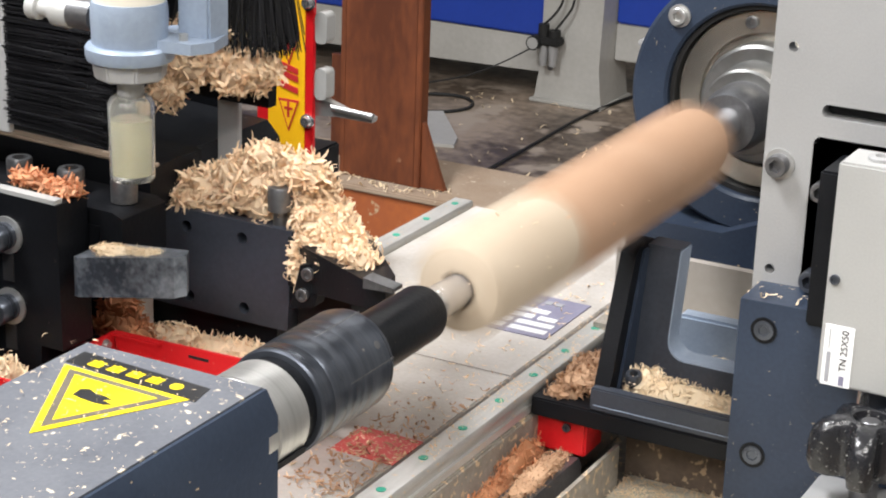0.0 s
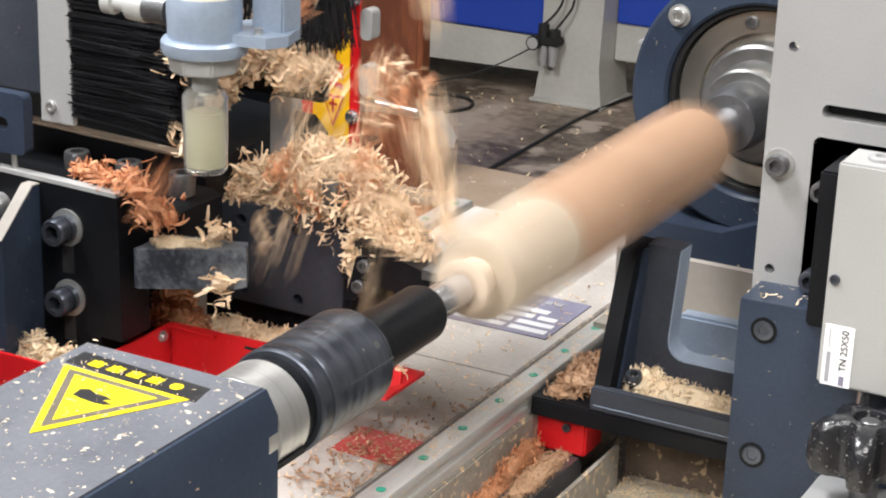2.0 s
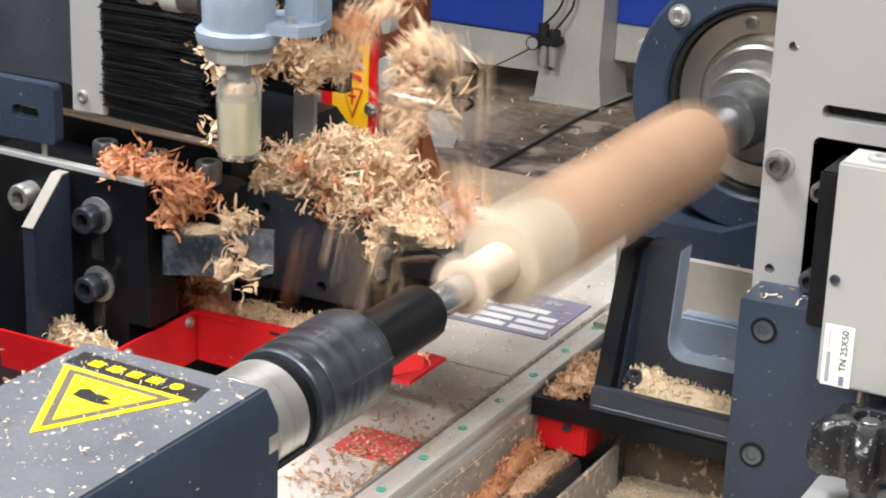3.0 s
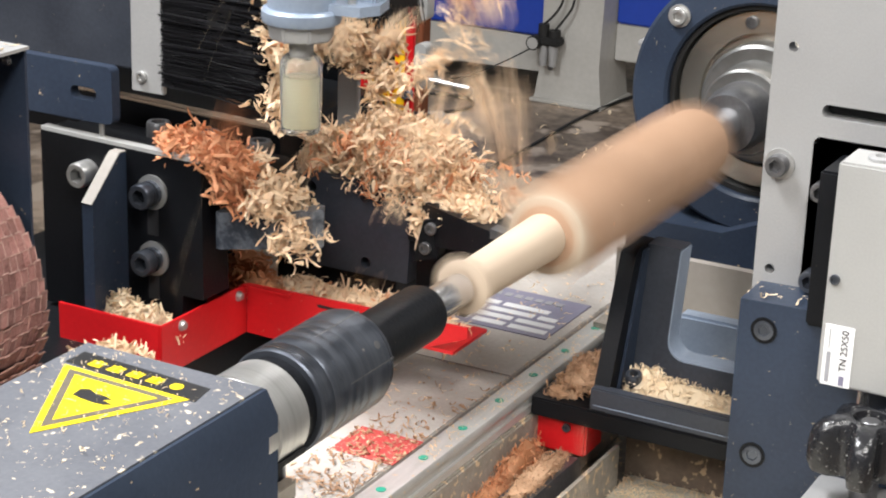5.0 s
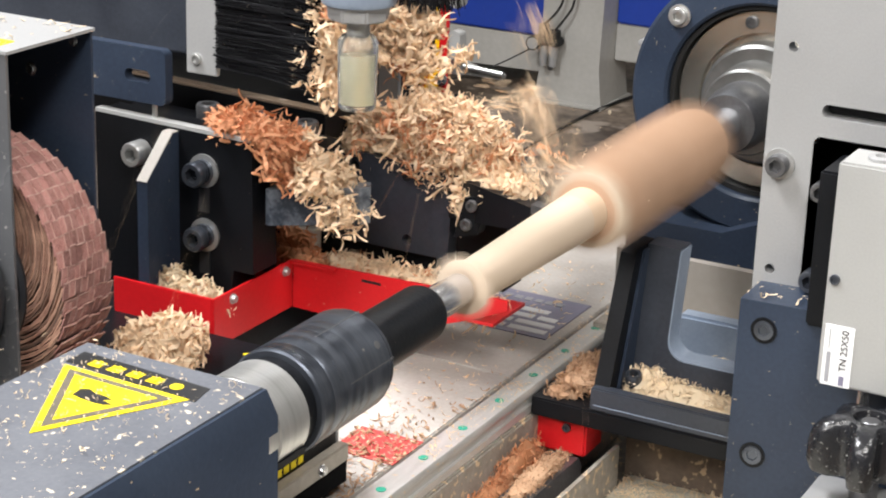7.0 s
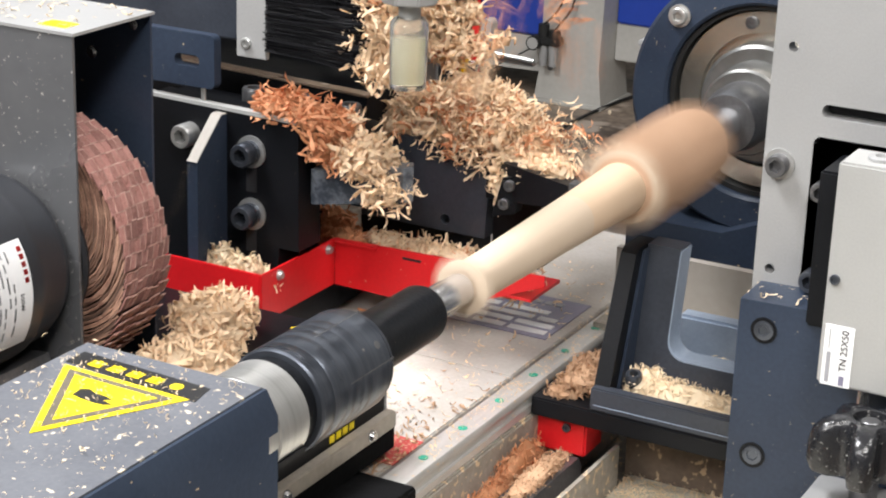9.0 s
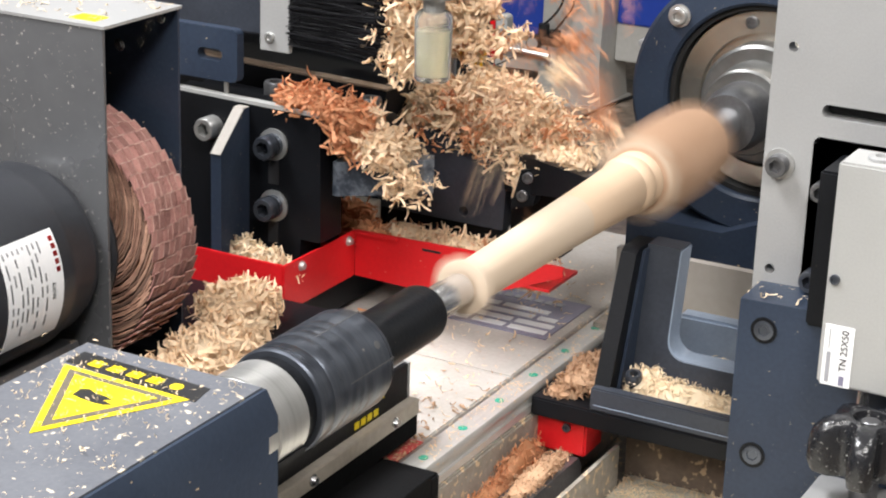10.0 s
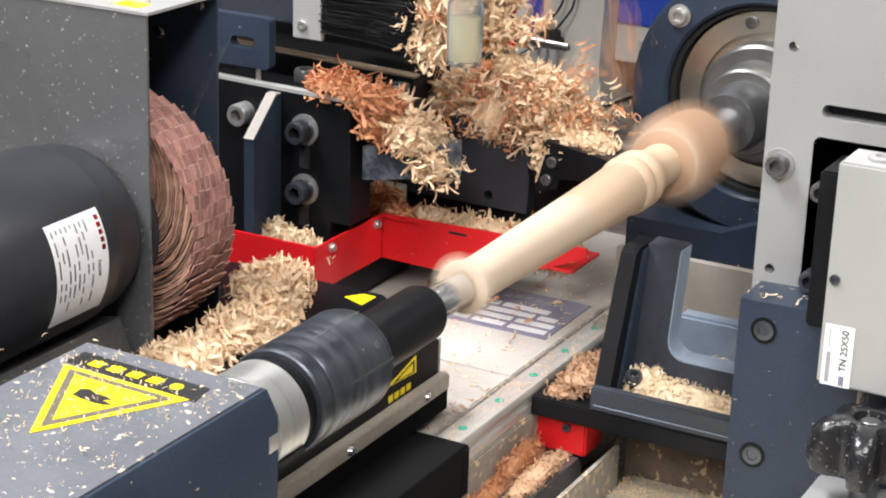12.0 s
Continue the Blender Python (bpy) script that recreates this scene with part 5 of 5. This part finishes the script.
tube_thing("air_hose", [(-1.985, 4.34, 0.20), (-2.1, 4.30, 0.12), (-2.28, 4.25, 0.05), (-2.5, 4.2, 0.01)], 0.0025, RUBBER, "thin air hose hanging from the regulator", "hose")
tube_thing("air_hose", [(-1.925, 4.352, 0.254), (-1.89, 4.36, 0.30), (-1.86, 4.37, 0.36), (-1.87, 4.37, 0.45)], 0.004, RUBBER, "thin black air tube rising along the machine leg", "hose")
tube_thing("air_hose", [(-1.965, 4.352, 0.27), (-1.92, 4.36, 0.31), (-1.90, 4.37, 0.38), (-1.89, 4.37, 0.46)], 0.004, RUBBER, "thin black air tube rising along the machine leg", "hose")


def floor_plate():
    ob = part("metal_offcut", prism([(-2.20, 3.66), (-1.955, 3.73), (-1.985, 3.81), (-2.176, 4.07), (-2.36, 3.95)], "Z", 0.0, 0.010), WHITE_ENAMEL, None, bevel=0.003)
    return tagged(ob, "flat pale metal offcut lying on the floor", "metal plate")


floor_plate()

# ---- shavings at rest ----
heap("shavings_heap", [((0.065, 0.312, 0.908), (0.060, 0.022, 0.022)), ((0.030, 0.314, 0.912), (0.026, 0.020, 0.026)), ((0.10, 0.311, 0.908), (0.035, 0.020, 0.016))], 1900, CHIP_PALE, "pale fine shavings piled in the bracket pan", 31, 0.27, (0.065, 0.325, 0.896))
heap("shavings_heap", [((-0.033, 0.335, 0.905), (0.030, 0.050, 0.020)), ((-0.045, 0.30, 0.898), (0.02, 0.016, 0.008))], 820, CHIP_TAN, "cream and reddish shavings on the black base plate", 32, 0.38, (-0.033, 0.335, 0.896))
heap("shavings_heap", [((-0.059, 0.14, 0.832), (0.011, 0.15, 0.024)), ((-0.059, 0.24, 0.842), (0.011, 0.06, 0.028)), ((-0.059, -0.10, 0.820), (0.011, 0.16, 0.022))], 1600, CHIP_RED, "reddish shavings filling the trough beside the rail", 33, 0.36, (-0.048, 0.1, 0.776))
heap("shavings_heap", [((-0.037, 0.235, 0.844), (0.014, 0.07, 0.010)), ((-0.036, 0.08, 0.842), (0.014, 0.16, 0.008))], 1500, CHIP_TAN, "shavings lying along the dark leadscrew cover", 34, 0.24, (-0.037, 0.2, 0.842))
heap("shavings_heap", [((-0.013, 0.16, 0.800), (0.006, 0.16, 0.016))], 300, CHIP_RED, "reddish shavings in the narrow trough", 35, 0.55, (-0.013, 0.15, 0.776))
strewn("strewn_shavings", lambda g: (g.uniform(0.0, 0.14), 0.36 - abs(g.gauss(0, 0.06)), 0.801 + g.uniform(0, 0.005)), 900, CHIP_PALE, "thin layer of shavings on the trough floor", 36, 0.36)
strewn("strewn_shavings", lambda g: (g.uniform(-0.30, -0.10), g.uniform(-0.2, 0.62), 0.9016), 520, CHIP, "loose shavings strewn over the white bed", 37, 0.38)
strewn("strewn_shavings", lambda g: (g.uniform(-0.16, -0.098), abs(g.gauss(0, 0.11)) + 0.0, 0.9022), 330, CHIP_TAN, "tan shavings gathered beside the rail", 38, 0.42)
strewn("strewn_shavings", lambda g: (RAIL_X + g.uniform(-0.016, 0.012), g.uniform(0.1, 0.6), 0.9035), 420, CHIP, "fine shavings caught along the rail", 39, 0.22)
strewn("strewn_shavings", lambda g: (min(g.gauss(-0.055, 0.045), 0.018), -0.298 - abs(g.gauss(0, 0.10)), 1.1345), 60, CHIP_PALE, "small wood flakes on the tailstock top", 40, 0.18)
strewn("strewn_shavings", lambda g: (g.uniform(-1.6, -1.17), g.uniform(2.15, 2.25), 0.394), 160, CHIP_PALE, "shavings dusting the beam ledge", 41, 1.0)
strewn("strewn_shavings", lambda g: (g.uniform(0.13, 0.20), g.uniform(0.253, 0.285), 1.0445), 26, CHIP_PALE, "few shavings on the navy upright", 42, 0.4)
strewn("strewn_shavings", lambda g: (g.uniform(0.05, 0.12), g.uniform(0.41, 0.49), 0.910), 120, CHIP_PALE, "shavings on the shelf behind the window", 43, 0.5)
strewn("strewn_shavings", lambda g: (g.uniform(-2.6, -1.5), g.uniform(3.2, 4.4), 0.003), 130, CHIP_PALE, "stray shavings on the concrete floor", 44, 1.6)

strewn("strewn_specks", lambda g: (g.uniform(-0.107, 0.02), -0.296 - abs(g.gauss(0, 0.13)), 1.1345), 260, CHIP_PALE, "tiny pale wood specks on the tailstock top", 45, 0.085)
strewn("strewn_shavings", lambda g: (min(g.gauss(-0.075, 0.03), 0.015), g.gauss(-0.43, 0.045), 1.1348), 40, CHIP_PALE, "pale wood crumbs gathered on the tailstock top", 46, 0.2)

RIDERS = []


def riding(ob):
    RIDERS.append(ob)
    return ob


riding(heap("shavings_heap", [((-0.300, 0.425, 1.081), (0.058, 0.024, 0.014)), ((-0.232, 0.428, 1.100), (0.045, 0.026, 0.034)), ((-0.19, 0.440, 1.095), (0.042, 0.026, 0.028)),
                              ((-0.158, 0.420, 1.078), (0.034, 0.024, 0.026)), ((-0.135, 0.410, 1.072), (0.030, 0.022, 0.020)), ((-0.112, 0.392, 1.070), (0.026, 0.020, 0.016)), ((-0.222, 0.430, 1.128), (0.022, 0.016, 0.014)), ((-0.27, 0.43, 1.092), (0.05, 0.02, 0.018)), ((-0.310, 0.424, 1.084), (0.036, 0.022, 0.014)), ((-0.190, 0.432, 1.118), (0.032, 0.020, 0.020)), ((-0.150, 0.396, 1.064), (0.024, 0.018, 0.024)), ((-0.112, 0.376, 1.074), (0.026, 0.016, 0.018)), ((-0.085, 0.352, 1.088), (0.018, 0.012, 0.010)), ((-0.160, 0.392, 1.050), (0.016, 0.010, 0.024))], 4400, CHIP, "cream shavings heaped on the tool block", 51, 0.66, (-0.22, 0.425, 1.077)))
riding(heap("shavings_heap", [((-0.315, 0.448, 1.200), (0.050, 0.024, 0.028)), ((-0.262, 0.450, 1.198), (0.042, 0.024, 0.028)), ((-0.335, 0.446, 1.172), (0.022, 0.018, 0.026)), ((-0.285, 0.449, 1.224), (0.045, 0.020, 0.016))], 2000, CHIP, "cream shavings caught in the bristles", 52, 0.68, (-0.29, 0.45, 1.19)))
riding(heap("shavings_heap", [((-0.350, 0.232, 0.968), (0.044, 0.016, 0.026)), ((-0.375, 0.235, 0.968), (0.022, 0.014, 0.03))], 650, CHIP_PALE, "pale shavings in the red chip guard", 53, 0.52, (-0.355, 0.233, 0.957)))
riding(heap("shavings_heap", [((-0.300, 0.115, 0.968), (0.040, 0.050, 0.034)), ((-0.275, 0.04, 0.962), (0.045, 0.06, 0.026)), ((-0.285, -0.04, 0.960), (0.040, 0.05, 0.020))], 1900, CHIP, "tan shavings piled below the flap wheel", 54, 0.68, (-0.285, 0.06, 0.955)))
riding(heap("shavings_heap", [((-0.20, 0.375, 0.972), (0.10, 0.020, 0.012)), ((-0.27, 0.36, 0.978), (0.03, 0.02, 0.014))], 620, CHIP, "shavings along the red chip guard", 55, 0.45, (-0.2, 0.37, 0.963)))
riding(heap("shavings_heap", [((-0.322, 0.360, 0.976), (0.040, 0.014, 0.014)), ((-0.330, 0.368, 0.990), (0.026, 0.010, 0.016)), ((-0.285, 0.354, 0.976), (0.030, 0.012, 0.012))], 420, CHIP_RED, "reddish shavings behind the guard corner", 56, 0.6, (-0.275, 0.352, 0.963)))
riding(heap("shavings_heap", [((-0.356, 0.290, 1.121), (0.024, 0.014, 0.008)), ((-0.322, 0.288, 1.118), (0.020, 0.014, 0.010))], 260, CHIP_RED, "reddish shavings on the holder plate", 57, 0.55, (-0.34, 0.29, 1.114)))
riding(strewn("strewn_shavings", lambda g: (g.uniform(-0.46, -0.325), g.uniform(-0.035, 0.055), 1.2538), 60, CHIP_PALE, "flakes lying on the sander hood", 58, 0.42))
riding(heap("shavings_heap", [((-0.262, 0.281, 1.079), (0.030, 0.014, 0.0065)), ((-0.232, 0.279, 1.084), (0.024, 0.010, 0.005))], 700, CHIP_PALE, "fine pale dust and flakes on the idle cutter", 59, 0.2, (-0.255, 0.281, 1.078)))

# ---- shavings in flight ----
OFFSETS = [(0.0, -26.6, -308.6), (0.3, -24.0, -308.4), (0.5, -17.9, -308.2), (0.8, -5.0, -308.0), (1.0, 1.6, -307.4), (1.5, 1.1, -286.8), (2.0, 0.8, -267.4), (2.5, 0.8, -248.4), (3.0, 0.6, -229.2), (5.0, 0.0, -152.2), (5.5, 0.0, -132.4), (6.0, -0.3, -113.2),
           (6.5, -0.5, -93.9), (7.0, -0.6, -74.8), (9.0, 0.0, 0.0), (9.5, -2.9, 17.4), (10.0, 3.4, 32.5), (10.5, -4.2, 47.1), (11.0, 4.4, 60.7), (11.5, 7.9, 78.8), (12.0, -0.4, 93.1)]


def carried(t):
    """How far the carriage stands from its place at 9 s."""
    for (t0, x0, y0), (t1, x1, y1) in zip(OFFSETS, OFFSETS[1:]):
        if t <= t1:
            k = (t - t0) / (t1 - t0)
            return Vector((x0 + (x1 - x0) * k, y0 + (y1 - y0) * k, 0)) / 1000
    return Vector((OFFSETS[-1][1], OFFSETS[-1][2], 0)) / 1000


CLUMPS = []
for i in range(12):
    g = random.Random(100 + i)
    n = (1, 1, 2, 1, 1, 2, 26, 30, 28, 34, 24, 30)[i]
    big = n > 2
    sp = [(Vector((g.gauss(0, 0.0075), g.gauss(0, 0.006), g.gauss(0, 0.0065))) if big else Vector((g.gauss(0, 0.002), 0, 0)), any_turn(g), (0.72 if big else 0.55) * g.uniform(0.7, 1.3)) for _ in range(n)]
    core = [lump_arrays((0, 0, 0), (0.0085, 0.007, 0.0075), i)] if big else None
    CLUMPS.append((shavings_mesh("shavings", sp, core), shavings_mesh("shavings", sp, core)))
    CLUMPS[-1][0].materials.append(CHIP)
    CLUMPS[-1][1].materials.append(CHIP_RED)

CRUMBS = []
for i in range(6):
    g = random.Random(500 + i)
    sp = [(Vector((g.gauss(0, 0.0016), g.gauss(0, 0.0016), 0)), any_turn(g, 0.75), g.uniform(0.12, 0.30)) for _ in range(1 + i % 3)]
    CRUMBS.append(shavings_mesh("crumb", sp))
    CRUMBS[-1].materials.append(CHIP_PALE)

FLIGHTS = []


SPRAYS = []
for i in range(6):
    g = random.Random(300 + i)
    sp = [(Vector((g.uniform(-1, 1), g.uniform(-1.6, 1.6), g.uniform(-1, 1))) * 0.0130, any_turn(g), g.uniform(0.3, 0.85)) for _ in range(22)]
    SPRAYS.append((shavings_mesh("spray", sp), shavings_mesh("spray", sp)))
    SPRAYS[-1][0].materials.append(CHIP)
    SPRAYS[-1][1].materials.append(CHIP_RED)


def flights():
    """Shavings are cut from the blank, thrown off and come to rest on the carriage, the bed or the floor."""
    g = random.Random(77)
    for i in range(1080):
        kind = ("clump", "spray", "single", "spray")[i % 4]
        if i >= 880:
            kind = "single" if i < 960 else "spray"
        t0 = g.uniform(0.75, 5.4) if kind == "clump" and g.random() < 0.55 else g.uniform(0.75, 11.95)
        if kind == "spray" and g.random() < 0.3:
            t0 = g.uniform(0.85, 3.2)
        if i >= 960:
            t0 = g.uniform(1.0, 7.6) if i < 1020 else g.uniform(8.5, 11.95)
        red = g.random() < (0.15 if t0 < 8.5 else 0.8)
        if kind == "clump":
            ob = new("shavings_clump", CLUMPS[g.randrange(6, 12)][red])
        elif kind == "spray":
            ob = new("shavings_spray", SPRAYS[g.randrange(6)][red])
        else:
            ob = new("flying_shaving", CLUMPS[g.randrange(0, 6)][red])
        colour = "reddish" if red else "cream"
        tagged(ob, colour + (" curled wood shaving thrown off by the cutter" if kind == "single" else " wood shavings thrown off by the cutter"), "wood shaving", "flying shavings", "" if kind == "single" else "stuff")
        rest = Vector((0, max(0.024, 0.326 + carried(t0).y), AXIS))
        tip = Vector((-0.035, 0.318, 1.110))
        spin = Vector((g.gauss(0, 1), g.gauss(0, 1), g.gauss(0, 1))).normalized()
        turn0 = Euler((g.uniform(0, 6), g.uniform(0, 6), g.uniform(0, 6))).to_quaternion()
        rate = g.uniform(3, 9) if kind != "spray" else g.uniform(1, 3)
        rides = True
        k = g.random()
        if 880 <= i < 960:
            k = 0.56 + 0.44 * k
        elif 960 <= i < 1020:
            k *= 0.5
        if kind == "clump":
            dur = g.uniform(0.28, 0.5)
            if k < 0.27:
                # reddish mat creeping along the holder plate and over its end
                x = g.uniform(-0.352, -0.255)
                drop = min(max((x + 0.325) / 0.05, 0.0), 1.0)
                end = Vector((x, g.uniform(0.266, 0.298), 1.124 - drop * g.uniform(0.0, 0.046)))
                ob.data = CLUMPS[g.randrange(6, 12)][1 if x < -0.268 else int(g.random() < 0.5)]
            elif k < 0.43:
                # cream tangle hanging in front of the idle cutter
                drop = g.random()
                end = Vector((g.gauss(-0.242 + 0.034 * drop, 0.010), g.uniform(0.258, 0.285), 1.104 - 0.048 * drop))
                ob.data = CLUMPS[g.randrange(6, 12)][0]
            elif k < 0.74:
                end = Vector((g.gauss(-0.215, 0.032), g.uniform(0.400, 0.438), g.gauss(1.098, 0.014)))
            elif k < 0.90:
                # caught on the ends of the sideways bristles
                end = Vector((g.gauss(-0.212, 0.011), g.uniform(0.226, 0.246), g.uniform(1.180, 1.285)))
            else:
                end = Vector((g.gauss(-0.255, 0.025), g.uniform(0.428, 0.446), g.uniform(1.15, 1.225)))
        elif kind == "spray":
            dur = g.uniform(0.34, 0.6)
            if k < 0.26:
                end, dur = Vector((g.uniform(-0.30, -0.13), g.uniform(0.366, 0.388), 0.964)), g.uniform(0.26, 0.42)
            elif k < 0.38:
                end, rides = Vector((g.uniform(-1.0, -0.55), g.uniform(0.5, 1.1), 0.02)), False
                dur = g.uniform(0.32, 0.46)
            else:
                end, dur = Vector((g.gauss(-0.195, 0.034), g.uniform(0.40, 0.435), g.gauss(1.092, 0.013))), g.uniform(0.25, 0.42)
        else:
            dur = g.uniform(0.30, 0.62)
            if k < 0.32:
                end = Vector((g.uniform(-0.29, -0.11), g.uniform(0.345, 0.40), 0.967))
            elif k < 0.45:
                end, rides = Vector((g.uniform(-0.30, -0.12), g.uniform(0.30, 0.55), 0.905)), False
            elif k < 0.54:
                end, rides = Vector((g.uniform(0.0, 0.10), g.uniform(0.10, 0.28), 0.803)), False
            else:
                ob.data = CRUMBS[g.randrange(6)]
                tagged(ob, "pale wood crumb thrown onto the tailstock")
                end, rides, dur = Vector((g.uniform(-0.10, 0.015), -0.30 - abs(g.gauss(0, 0.10)), 1.1345)), False, 0.5
        FLIGHTS.append((ob, t0, dur, rest, tip, end, rides, spin, turn0, rate))


flights()


# ---- what moves ----
def flight_rows(t0, dur, rest, tip, end, rides, spin, turn0, rate):
    rows = []

    def put(t, p, q):
        rows.append((t, Matrix.Translation(p) @ q.to_matrix().to_4x4()))

    # still part of the wood until the cutter reaches it
    put(0.0, rest, turn0)
    put(round((t0 - 0.07) * 30) / 30, rest, turn0)
    start = tip + carried(t0)
    t1 = t0 + dur
    goal = end + (carried(min(t1, 12.0)) if rides else Vector())
    n = 6
    q = turn0
    for k in range(n + 1):
        t = round((t0 + dur * k / n) * 30) / 30
        s = k / n
        p = start.lerp(goal, s)
        p.z += 4.9 * dur * dur * s * (1 - s) * 0.9
        q = turn0.copy()
        q.rotate(Matrix.Rotation(rate * dur * s, 3, spin).to_quaternion())
        if rows and t <= rows[-1][0]:
            continue
        put(t, p, q)
    last = rows[-1][0]
    for t, _, _ in OFFSETS:
        if t > last + 0.05:
            put(t, end + carried(t) if rides else goal, q)
    if rows[-1][0] < 12.0:
        put(12.0, rows[-1][1].translation, q)
    return rows


def motions():
    # carriage with all it carries
    for ob in [CARR] + RIDERS:
        at = ob.location.copy()
        walk(ob, [(t, Matrix.Translation(at + carried(t))) for t, _, _ in OFFSETS])
    # the blank spins
    walk(WORK, [(k / 30, pose(0, 0, AXIS, 0, 89.9 * k, 0)) for k in range(361)])
    # uncut lengths give way before the cutter
    for i, (a, ob) in enumerate(SLEEVES):
        later = [s[0] for s in SLEEVES[i + 1:]]
        walk(ob, [(t, pose(0, max(0.0, 0.290 + y / 1000 - a) + 0.0008 * sum(0.290 + y / 1000 > q for q in later), 0)) for t, x, y in OFFSETS])
    for ob, *f in FLIGHTS:
        walk(ob, flight_rows(*f))


motions()
